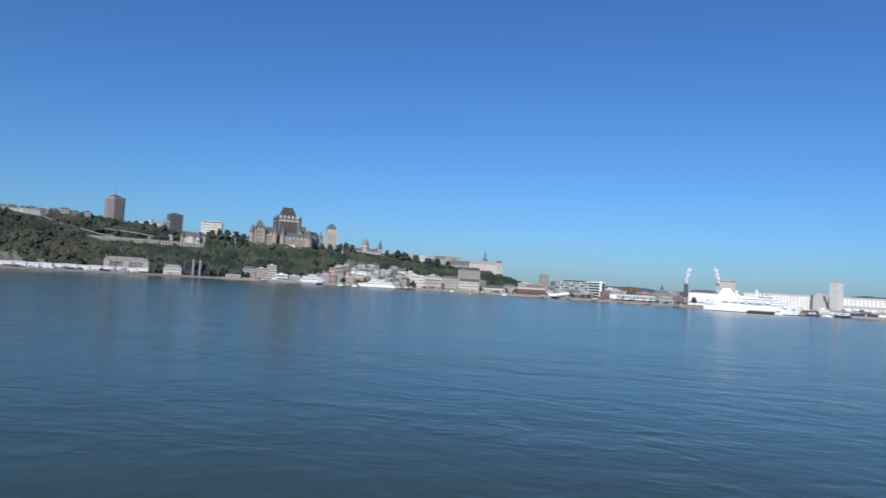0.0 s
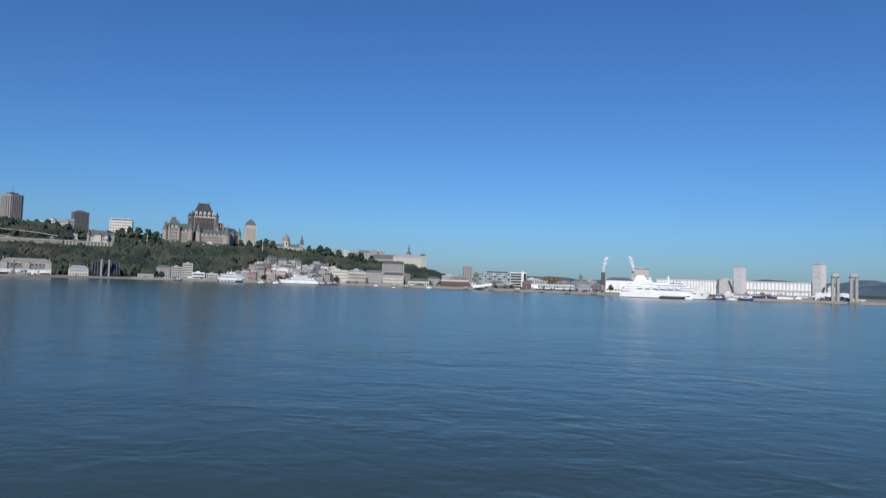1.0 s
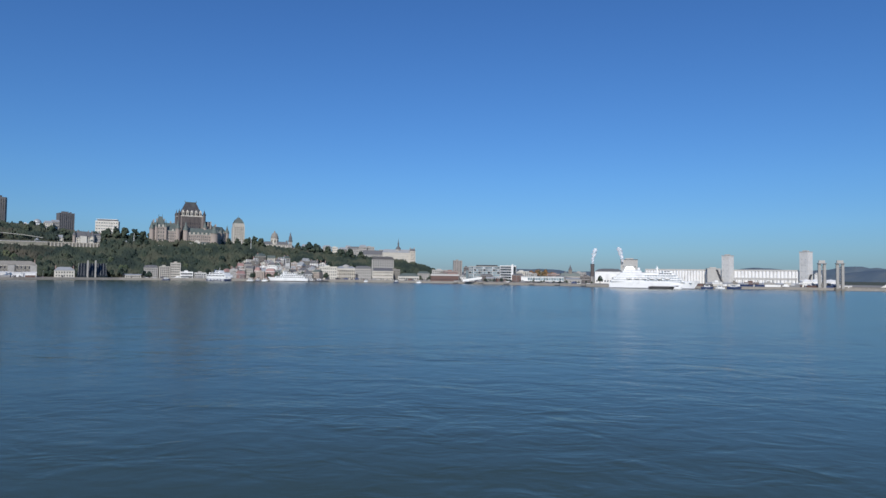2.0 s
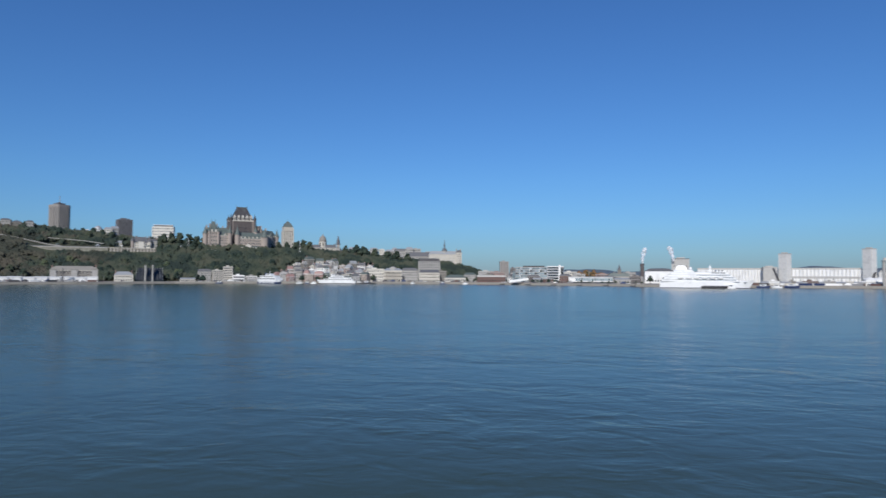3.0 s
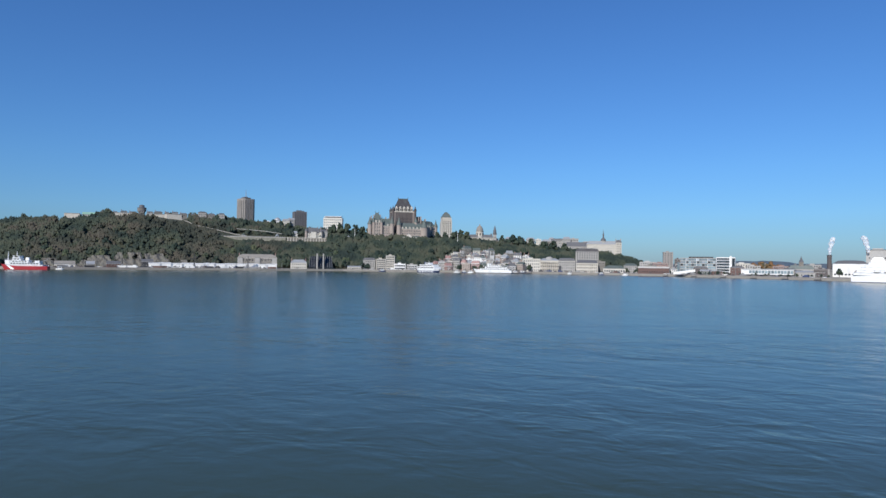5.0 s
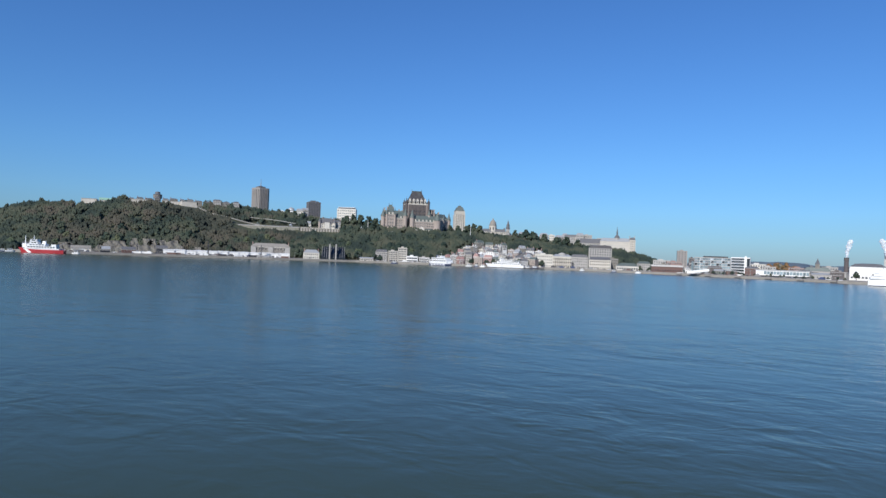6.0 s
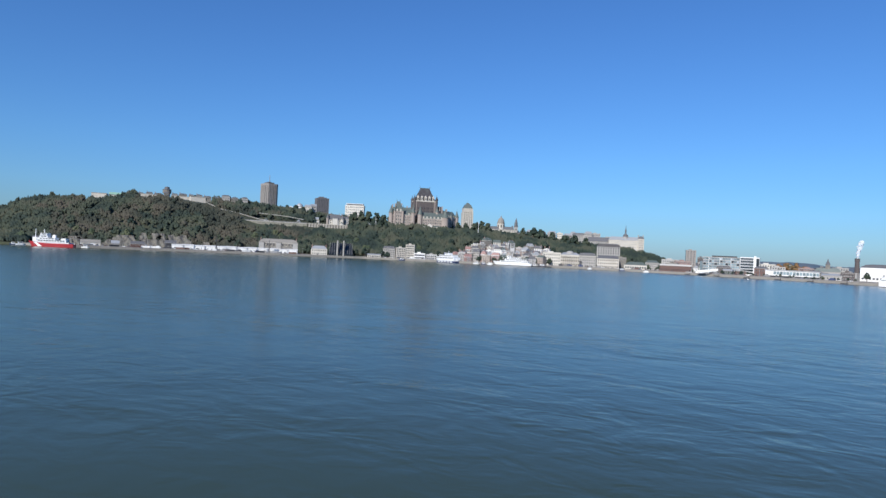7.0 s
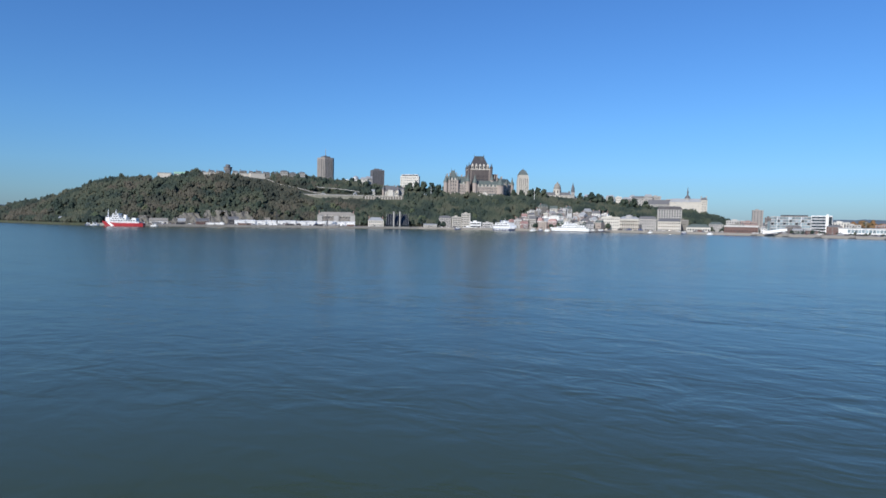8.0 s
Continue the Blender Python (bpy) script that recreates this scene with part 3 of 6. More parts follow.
for b, r, size, tall in ((-23.6, 1345, 7, 14), (-24.2, 1345, 5, 11), (-19.0, 1400, 4.5, 11), (-18.2, 1405, 3.6, 10), (-14.2, 1400, 8, 15), (-13.2, 1395, 9, 17), (-12.4, 1400, 7, 13),
                         (-10.2, 1420, 6, 14), (-5.2, 1390, 7, 16), (-4.4, 1380, 6, 15), (-6.2, 1300, 6, 13), (-3.6, 1300, 6, 16), (-2.9, 1292, 5, 14),
                         (3.3, 1340, 6, 13), (5.0, 1360, 8, 16), (6.0, 1370, 6, 12), (9.2, 1430, 6, 18), (10.3, 1420, 12, 26), (11.2, 1425, 8, 18), (12.4, 1400, 11, 25), (14.1, 1400, 9, 22), (13.0, 1405, 8, 20),
                         (15.0, 1395, 6, 12), (18.9, 1410, 6, 13), (19.6, 1400, 7, 11), (20.4, 1380, 7, 9), (-7.4, 1120, 5, 11), (-4.9, 1120, 6, 14), (-3.4, 1118, 6, 12), (-2.9, 1105, 5, 9),
                         (17.6, 1150, 4, 9), (18.6, 1170, 4, 10), (19.3, 1160, 4, 8), (20.2, 1165, 4, 9), (34.8, 1040, 4, 12), (26.4, 1085, 3, 6), (25.0, 1080, 3, 5), (7.4, 1120, 5, 9), (6.3, 1125, 4, 8), (4.2, 1150, 4, 9), (5.2, 1148, 4, 10), (5.9, 1180, 5, 11), (6.9, 1146, 5, 12), (7.7, 1180, 5, 12),
                         (8.3, 1210, 5, 11), (8.9, 1150, 4, 10), (9.5, 1205, 5, 12), (3.5, 1160, 5, 13), (10.6, 1190, 5, 14), (4.7, 1205, 5, 12), (7.2, 1235, 5, 13), (6.6, 1205, 4, 10), (8.0, 1148, 4, 9), (5.6, 1215, 4, 9), (4.3, 1182, 4, 10), (9.2, 1178, 4, 10), (10.0, 1150, 4, 9), (6.2, 1160, 3.5, 9), (3.9, 1135, 3.5, 8), (8.6, 1232, 5, 12), (-9.6, 1095, 4, 9), (-5.6, 1105, 5, 12), (-6.0, 1120, 5, 13), (1.9, 1330, 5, 17), (2.5, 1335, 6, 19), (3.1, 1325, 6, 19), (3.8, 1325, 7, 19), (4.5, 1330, 7, 20), (5.2, 1335, 6, 17), (7.9, 1350, 6, 17), (8.6, 1350, 5, 16),
                         (5.0, 1112, 4, 9), (6.5, 1098, 4, 8), (7.0, 1105, 5, 10), (8.3, 1112, 4, 9), (9.0, 1108, 4, 10), (9.7, 1170, 5, 13), (8.1, 1172, 5, 14), (7.0, 1178, 5, 13), (5.4, 1166, 4, 11), (11.2, 1165, 5, 14), (12.2, 1170, 5, 13), (-6.2, 1380, 8, 20), (-5.9, 1376, 9, 26), (-5.3, 1372, 9, 30), (-4.7, 1376, 10, 31), (-4.0, 1370, 10, 30), (-3.4, 1374, 9, 27), (-2.9, 1368, 8, 24), (-6.1, 1268, 6, 14), (-5.5, 1266, 7, 15), (-4.9, 1268, 7, 16), (-4.3, 1266, 6, 15), (-3.7, 1268, 7, 15), (-3.1, 1266, 6, 16), (-10.9, 1440, 8, 17), (-10.3, 1445, 7, 16), (-11.6, 1450, 7, 15), (-9.7, 1430, 6, 14), (-8.9, 1380, 7, 17), (-9.6, 1385, 7, 19), (-11.2, 1390, 7, 17)):
    tree(b, r, size, tall, CROWN, "full-crowned dark green broadleaf tree on the bank")
rng = random.Random(15)
for i in range(95):
    b = rng.uniform(-34, 3.5) if i % 3 else rng.uniform(-9, 3.5)
    r = FOOT(b) + rng.uniform(2, 95)
    if any(abs(b - c[0]) < 0.8 and r < FOOT(b) + 40 for c in CRAGS) or (-15.4 < b < -6.5 and r > 1240):
        continue
    leaf, hue = ((CROWN, "dark green"), (OLIVE, "pale olive-green"), (OAKS, "brownish"))[rng.choice((0, 0, 1, 2 if b < -12 else 0))]
    tree(b, r, rng.uniform(5.5, 8), rng.uniform(11, 16), leaf, f"large {hue} broadleaf tree standing out of the wooded slope")
rng = random.Random(27)
for i in range(40):
    b = rng.uniform(4.4, 11.2)
    tree(b, rng.uniform(1142, 1245), rng.uniform(3, 5), rng.uniform(8, 13), CROWN, "dark green broadleaf tree between the old-town houses")
for b, r, size, tall in ((4.7, 1348, 8, 24), (5.2, 1352, 9, 27), (5.7, 1346, 8, 23), (8.75, 1440, 7, 24), (9.7, 1410, 12, 28), (11.3, 1400, 9, 25), (13.2, 1395, 10, 26), (9.9, 1300, 9, 17), (10.6, 1310, 10, 20), (11.4, 1300, 8, 16), (12.6, 1290, 9, 17), (13.4, 1300, 8, 18), (14.2, 1300, 7, 15), (18.4, 1300, 7, 13), (19.2, 1290, 6, 12)):
    tree(b, r, size, tall, CROWN, "large round-crowned dark green tree above the quayside buildings")
rng = random.Random(8)
for i in range(34):
    b = 18.0 + 16.4 * (i + rng.random()) / 34
    tree(b, SHORE(b) + rng.uniform(22, 60), rng.uniform(1.3, 2.4), rng.uniform(3, 5.5), CROWN, "small dark green tree on the harbour front", 3.2)
for b, r, size, tall in ((29.0, 1400, 10, 20), (29.6, 1390, 11, 23), (30.2, 1395, 11, 22), (30.8, 1400, 10, 18), (28.6, 1390, 9, 17), (31.3, 1405, 8, 15)):
    tree(b, r, size, tall, ORANGE, "orange autumn tree behind the basin")


def crag(b, r, w, h, seed):
    """A bare rock face in the foot of the cape: a steep slab with slanting ledges and a ragged edge."""
    bm = bmesh.new()
    nx, nz = 26, 16

    def spot(i, j):
        u, k = i / nx - 0.5, j / nz
        ledge = noise.noise(Vector((u * w / 5 + k * 1.6, k * h / 9, seed * 5.1))) * 4.2 + noise.noise(Vector((u * w / 1.9, k * h / 3.2 + u * 3, seed))) * 1.1
        return (u * w - k * 0.35 * h, 2 + k * h * 0.62 + ledge, -3 + k * h + noise.noise(Vector((u * 9, k * 4, seed + 7))) * 1.2)

    grid = [[bm.verts.new(spot(i, j)) for j in range(nz + 1)] for i in range(nx + 1)]
    for i in range(nx):
        for j in range(nz):
            u, k = (i + 0.5) / nx * 2 - 1, (j + 0.5) / nz
            if abs(u) ** 1.4 * 0.8 + max(0, k - 0.1) * 0.85 < 0.88 + 0.7 * noise.noise(Vector((u * 2.6, k * 2.2, seed * 2.3))):
                bm.faces.new((grid[i][j], grid[i + 1][j], grid[i + 1][j + 1], grid[i][j + 1]))
    bmesh.ops.delete(bm, geom=[v for v in bm.verts if not v.link_faces], context="VERTS")
    out = bmesh.ops.extrude_face_region(bm, geom=bm.faces[:])
    for v in out["geom"]:
        if isinstance(v, bmesh.types.BMVert):
            v.co.y += 16
            v.co.z -= 3
    ob = new("rock_face", mesh_of(bm, ROCK, "rock_face"))
    ob.matrix_world = at(b, r, 3)
    return tagged(ob, "bare grey-brown shale rock face at the cape's foot", "rock", "rock faces of the cape")


for i, (b, r, w, h) in enumerate(CRAGS):
    crag(b, r, w, h, i)

# distant hills round the river
for name, b, r, w, h in (("hill", 70, 3600, 1500, 78), ("hill", 54, 3900, 900, 76), ("hill", 40, 4300, 1300, 58), ("hill", 26, 4400, 1400, 52), ("hill", 10, 4400, 1400, 55), ("hill", -8, 4400, 1400, 60), ("hill", -28, 4300, 1400, 45), ("hill", -50, 3600, 1400, 60)):
    bm = bmesh.new()
    bmesh.ops.create_grid(bm, x_segments=60, y_segments=16, size=1)
    for v in bm.verts:
        u, k = v.co.x, v.co.y
        z = max(0, 1 - u * u) ** 0.8 * max(0, 1 - k * k)
        z *= 0.72 + 0.6 * noise.noise(Vector((u * 2.5 + b, k, 3))) + 0.12 * noise.noise(Vector((u * 16 + b, k * 3, 8)))
        v.co = (u * w, k * 320, z * h * 1.25 - 1)
    ob = new(name, mesh_of(bm, HAZED, name))
    ob.matrix_world = at(b, r)
    tagged(ob, "low forested hills on the horizon", "hill", "hills on the horizon", kind="structure")



# ---- the fortress on the cape ----
def bastion(b, r, z, w, h, d, turn, label):
    """A low battered stone wall of a fortress with a coping."""
    ob = thing("fortress_wall", at(b, r, z, turn), label, "fortress wall", "walls of the fortress")
    bm = bmesh.new()
    prism(bm, [(-w / 2, 0), (w / 2, 0), (w / 2, d), (-w / 2, d)], -12, h, 0.97)
    part("wall", bm, PALE, ob)
    part("coping", solid((-w / 2 - 0.2, w / 2 + 0.2, -0.2, 1.2, h, h + 0.6)), STONE, ob)
    return ob


bastion(-25.95, 1330, 84, 25, 10.5, 20, -12, "pale stone bastion wall above the trees")
bastion(-18.72, 1366, 88, 28, 15, 26, 10, "pale stone bastion of the fortress above the stairway")
bastion(-20.1, 1390, 98, 34, 5, 10, 4, "low pale stone rampart on the brow")
bastion(-22.4, 1375, 98, 30, 4, 10, 0, "low pale stone rampart on the brow")
barracks = house("barracks", at(-24.75, 1390, 92), 24, 10, 5, "long low barracks with a pale green copper roof", "barracks", CREAM, "gable", 4.5, VERDIGRIS, 1, 6, deep=14)
rot = thing("lookout_building", at(-21.12, 1480, 100), "round dark lookout building with a broad overhanging top", "lookout")
part("base", turned(0, 0, [(6, -6), (6, 11), (6.2, 12)], 16), DARKSTONE, rot)
part("upper_storey", turned(0, 0, [(6.2, 12), (8.4, 13.5), (8.4, 19.5), (8.7, 20)], 16), DARKSTONE, rot)
part("roof", turned(0, 0, [(9.0, 20), (9.0, 20.9), (5.2, 22), (4.8, 26), (0.2, 27.2)], 16), SLATE, rot)
for i in range(9):
    house("barracks", at(-23.0 + i * 0.62, 1460 + 6 * (i % 3), 102 + 3.0 * min(1, i / 3), 8 * (i % 2)), 9 + 3 * (i % 3), 8, 5.5 + 1.5 * (i % 2), "low grey fortress building with a hipped slate roof", "barracks", (DARKSTONE, STONE, DARKSTONE)[i % 3], "hip", 2.4, SLATE, 1, 4, chimneys=1, group="buildings of the fortress")
for i, (b, w, h) in enumerate(((-16.6, 16, 8), (-15.9, 14, 6), (-15.1, 12, 9), (-17.3, 12, 7))):
    house("barracks", at(b, 1420, 100 - 1.5 * i), w, 10, h + 3, "low grey fortress building with a hipped slate roof", "barracks", (STONE, DARKSTONE)[i % 2], "hip", 3, SLATE, 2, 4, group="buildings of the fortress", deep=14)


def stairway():
    """The long boardwalk with steps that climbs from the terrace to the fortress."""
    ob = thing("boardwalk_stairway", pose(0, 0, 0), "pale timber boardwalk stairway with railings climbing the cape", "stairway")
    stops = [(-18.15, 1354, 92.5), (-16.9, 1336, 80), (-15.6, 1326, 74), (-14.0, 1316, 65.0), (-12.8, 1305, 60.5)]
    pts = [Vector((r * math.sin(radians(b)), r * math.cos(radians(b)), z)) for b, r, z in stops]
    for p, q in zip(pts, pts[1:]):
        n = 9
        for i in range(n):
            a, c = p.lerp(q, i / n), p.lerp(q, (i + 1) / n)
            mid, way = (a + c) / 2, c - a
            m = Matrix.Translation(mid) @ pose(0, 0, 0, 0, 0, math.degrees(math.atan2(way.y, way.x)))
            w = math.hypot(way.x, way.y) / 2 + 0.1
            part("flight", solid((-w, w, -1.0, 1.0, -0.6, 0.2)), DARKSTONE, ob, m=m)
            part("railing", solid((-w, w, -1.1, -1.02, 0.3, 1.2)), STONE, ob, m=m)


stairway()
upper = thing("park_path", pose(0, 0, 0), "pale stepped path across the grassy slope", "path")
pts = [(-13.9, 1342, 75), (-12.6, 1338, 73), (-11.4, 1330, 70.5), (-10.2, 1320, 66)]
pts = [Vector((r * math.sin(radians(b)), r * math.cos(radians(b)), z + 3)) for b, r, z in pts]
for p, q in zip(pts, pts[1:]):
    way = q - p
    m = Matrix.Translation((p + q) / 2) @ pose(0, 0, 0, 0, 0, math.degrees(math.atan2(way.y, way.x)))
    w = way.length / 2
    bm = solid((-w, w, -1.2, 1.2, -1.0, 0))
    for v in bm.verts:
        v.co.z += v.co.x / w * (q.z - p.z) / 2
    part("flight", bm, STONE, upper, m=m)

# ---- the promenade terrace ----
wall = thing("terrace_wall", at(-12.7, 1283, 50, -2), "long grey stone retaining wall under the promenade", "retaining wall")
part("wall", solid((-63, 63, 0, 34, -14, 9.5)), MOSSY, wall)
part("coping", solid((-63.3, 63.3, -0.4, 1.5, 9.5, 10.2)), PALE, wall)
for i in range(26):
    part("railing", solid((-2.2, 2.2, 0, 0.12, 10.2, 11.3)), STEEL, wall, m=pose(-61 + i * 4.9, 0.2, 0))
wall = thing("buttressed_wall", at(-7.9, 1277, 49, 0), "stone retaining wall with a row of pale buttresses", "retaining wall")
part("wall", solid((-42, 42, 0, 36, -14, 10.5)), DARKSTONE, wall)
part("coping", solid((-42.3, 42.3, -0.6, 1.5, 10.5, 11.4)), PALE, wall)
for i in range(16):
    part("buttress", prism(bmesh.new(), [(-0.9, -1.8), (0.9, -1.8), (0.9, 0.3), (-0.9, 0.3)], -10, 10, 0.8), PALE, wall, m=pose(-40 + i * 5.3, 0, 0))
wall = thing("terrace_wall", at(-3.9, 1276, 50, 2), "long grey stone retaining wall under the promenade", "retaining wall")
part("wall", solid((-46, 46, 0, 26, -14, 9)), MOSSY, wall)
part("coping", solid((-46.3, 46.3, -0.4, 1.5, 9, 9.7)), PALE, wall)
for i, b in enumerate((-13.3, -10.6, -5.6, -4.6, -7.0, -2.7)):
    ob = thing("pavilion", at(b, 1290, 60.3), "small white promenade pavilion with a green peaked roof", "pavilion", "pavilions on the promenade")
    part("floor", turned(0, 0, [(3.4, -2), (3.4, 0.4)], 8), STONE, ob)
    for k in range(8):
        x, y = circle(0, 0, 3, 8)[k]
        part("post", prism(bmesh.new(), circle(x, y, 0.18, 5), 0.4, 3.4), WHITE, ob)
    part("roof", turned(0, 0, [(4, 3.4), (2.2, 4.6), (0.3, 6.4), (0, 7.2)], 8), (COPPER, TIN)[i % 2], ob)
for b, r, h in ((-4.05, 1282, 24), (4.9, 1300, 30), (-8.9, 1284, 12), (8.6, 1240, 20)):
    ob = thing("flagpole", at(b, r, height(r * math.sin(radians(b)), r * math.cos(radians(b)))), "tall white flagpole on the promenade", "flagpole", "flagpoles")
    part("pole", prism(bmesh.new(), circle(0, 0, 0.5, 8), -2, h, 0.5), WHITE, ob)
    part("finial", turned(0, 0, [(0.1, h), (0.5, h + 0.4), (0.1, h + 0.9)], 8), STEEL, ob)

# ---- towers and blocks behind the walls ----
tower = thing("office_tower", at(-13.2, 2000, 100, 30), "tall tan concrete office tower with vertical ribs and an antenna", "skyscraper")
oct_ring = [(-20, -13), (-13, -20), (13, -20), (20, -13), (20, 13), (13, 20), (-13, 20), (-20, 13)]
part("core", prism(bmesh.new(), oct_ring, -10, 93), GLASS, tower, "dark window strips")
for i in range(8):
    (x0, y0), (x1, y1) = oct_ring[i], oct_ring[(i + 1) % 8]
    n = 5 if i % 2 else 2
    for k in range(n):
        u = (k + 0.5) / n
        x, y = x0 + (x1 - x0) * u, y0 + (y1 - y0) * u
        part("rib", solid((-1.75, 1.75, -1.2, 1.2, -10, 93)), TAN, tower, m=pose(x, y, 0, 0, 0, math.degrees(math.atan2(y1 - y0, x1 - x0))))
part("crown_band", prism(bmesh.new(), [(x * 1.04, y * 1.04) for x, y in oct_ring], 90, 95.5), TAN, tower)
part("plant_room", solid((-11, 10, -10, 10, 95.5, 100), (-6, 3, -5, 5, 100, 102)), DARKTOWER, tower)
part("antenna", prism(bmesh.new(), circle(0, 0, 1.5, 6), 100, 123, 0.3), STEEL, tower)

tower = thing("apartment_tower", at(-8.68, 1850, 96, 14), "dark brown concrete apartment tower", "tower block")
part("wall", solid((-17, 17, 0, 26, -10, 57)), DARKTOWER, tower)
for i in range(8):
    part("pier", solid((-0.8, 0.8, -0.7, 0, -5, 57)), DARKTOWER, tower, m=pose(-16 + i * 4.6, 0, 0))
for s in range(16):
    windows(tower, -16.5, 15.5, 7, 0, 2 + s * 3.4, 2.4, 1.5, GLASS, DARKTOWER)
part("roof_housing", solid((-9, 5, 6, 18, 57, 61), (8, 12, 8, 14, 57, 60)), DARKTOWER, tower)

block = house("hotel_block", at(-5.97, 1700, 100, -8), 48, 26, 27, "white concrete hotel block with a dark recessed top storey", "hotel", CREAM, "flat", 0, SLATE, 4, 9, (1,), (3.0, 2.0), WHITE, deep=12)
part("attic", solid((-20, 20, 3, 22, 27.7, 31.2)), DARKTOWER, block)
part("attic_roof", solid((-22, 22, 1, 24, 31.2, 32.4)), WHITE, block)

house("mansion", at(-6.7, 1325, 62, -4), 14, 12, 13, "grey stone town house with a hipped roof", "house", STONE, "hip", 4, SLATE, 3, 4, chimneys=2)
house("mansion", at(-9.2, 1335, 62, 4), 12, 10, 9, "small cream house with a tin roof", "house", CREAM, "gable", 4, TIN, 2, 3, chimneys=1)
ob = thing("domed_house", at(-10.6, 1500, 94), "white house with a low pale dome", "house")
part("wall", solid((-10, 10, 0, 16, -10, 10)), WHITE, ob)
windows(ob, -9, 9, 6, 0, 5, 1.2, 2.2, GLASS, WHITE)
part("dome", turned(0, 8, [(8, 10), (7.6, 13), (5.6, 16), (2.5, 18), (0.4, 18.8)], 14), TIN, ob, smooth=True)
for i, (b, r, w, h) in enumerate(((-9.9, 1490, 16, 14), (-11.3, 1495, 14, 10), (-9.4, 1500, 12, 17), (-11.9, 1560, 22, 11), (-15.9, 1600, 20, 9))):
    house("town_house", at(b, r, 91, 5 * (i % 3)), w, 12, h, "upper-town house with pale walls and a grey roof", "house", (CREAM, WHITE, STONE)[i % 3], ("hip", "flat", "gable")[i % 3], 4, (TIN, SLATE)[i % 2], 3, 5, deep=14, group="houses of the upper town")


# ---- the great railway hotel ----
def turret(parent, x, y, r, z0, z1, cone, cover, wall, n=12):
    part("turret", turned(x, y, [(r, z0), (r, z1 - 1.2), (r + 0.5, z1), (r + 0.5, z1 + 0.6)], n), wall, parent)
    part("turret_roof", turned(x, y, [(r + 0.9, z1 + 0.6), (r * 0.55, z1 + cone * 0.5), (0.25, z1 + cone), (0.05, z1 + cone + 1.8)], n), cover, parent)


def great_hotel():
    ob = thing("castle_hotel", at(0.50, 1318, 60, 10), "chateau-like brick hotel with a massive tower and steep copper roofs", "hotel")
    # central tower
    x0, x1, y0, y1, eave = -29, 16, 4, 36, 58
    part("tower_wall", solid((x0, x1, y0, y1, -10, eave)), BROWN, ob)
    part("tower_cornice", solid((x0 - 0.8, x1 + 0.8, y0 - 0.8, y1 + 0.8, eave - 1, eave + 1)), PALE, ob)
    part("string_course", solid((x0 - 0.4, x1 + 0.4, y0 - 0.4, y1 + 0.4, 43.5, 44.2)), BROWN, ob)
    for x in (x0 + 2.6, x1 - 2.6):
        part("corner_pier", solid((-2.4, 2.4, -0.8, 0.1, 20, 57)), BUFF, ob, m=pose(x, y0, 0))
    for i in range(4):
        part("pilaster", solid((-0.6, 0.6, -0.7, 0.1, 26, 57)), BROWN, ob, m=pose(x0 + 11.4 + i * 7.4, y0, 0))
    part("tower_roof", hip(x0 + 2, x1 - 2, y0 + 2, y1 - 2, eave + 1, 26, 0.46, 0), DARKROOF, ob, "steep dark copper hipped roof")
    part("ridge_crest", solid((-16.5, 3.5, y0 + 15.4, y0 + 16.6, eave + 26.6, eave + 28)), COPPER, ob)
    for x in (-16.5, 3.5):
        part("finial", prism(bmesh.new(), circle(x, y0 + 16, 0.7, 6), eave + 27, eave + 32, 0.1), COPPER, ob)
    for s in range(7):
        windows(ob, x0 + 6, x1 - 6, 8, y0, 3 + s * 6.6, 1.5, 2.8, GLASS, BROWN)
        windows(ob, y0 + 4, y1 - 4, 5, x1, 3 + s * 6.6, 1.5, 2.8, GLASS, BROWN, side=1)
        windows(ob, y0 + 4, y1 - 4, 5, x0, 3 + s * 6.6, 1.5, 2.8, GLASS, BROWN, side=-1)
    for i in range(5):
        x = x0 + 7 + i * 7.8
        d = part("roof_dormer", solid((x - 1.9, x + 1.9, y0 - 0.3, y0 + 6, eave + 1, eave + 7.5)), PALE, ob, "tall pale stone dormer")
        part("dormer_gable", hip(x - 1.9, x + 1.9, y0 - 0.3, y0 + 7, eave + 7.5, 4.5, 0.05, 0.3), PALE, d)
        part("pane", solid((x - 0.9, x + 0.9, y0 - 0.42, y0 - 0.3, eave + 2, eave + 6)), GLASS, d)
    for x, y in ((x0, y0), (x1, y0), (x0, y1), (x1, y1)):
        turret(ob, x, y, 2.6, 40, eave + 3, 9, DARKROOF, BROWN)
    # front wing towards the river
    part("front_wing_wall", solid((-20, 32, -18, 4, -10, 22)), BRICK, ob, "orange brick wing")
    part("front_wing_cornice", solid((-20.5, 32.5, -18.5, 4, 22, 22.8)), PALE, ob)
    part("front_wing_roof", hip(-20, 32, -18, 4, 22.8, 12, 0.8, 0.4), COPPER, ob)
    for s in range(4):
        windows(ob, -15, 24, 11, -18, 2 + s * 5, 1.4, 2.6, GLASS, PALE)
    for i in range(6):
        x = -13 + i * 7.4
        d = part("wing_dormer", solid((x - 1.5, x + 1.5, -18.2, -13, 22.8, 26.5)), PALE, ob)
        part("dormer_gable", hip(x - 1.5, x + 1.5, -18.2, -12, 26.5, 3.4, 0.05, 0.3), COPPER, d)
    turret(ob, -20, -17, 4.6, -10, 29, 17, COPPER, BRICK, 14)
    turret(ob, 31, -17, 7.0, -10, 25, 17, COPPER, BRICK, 16)
    turret(ob, 16, -6, 3.6, 0, 36, 12, COPPER, BRICK)
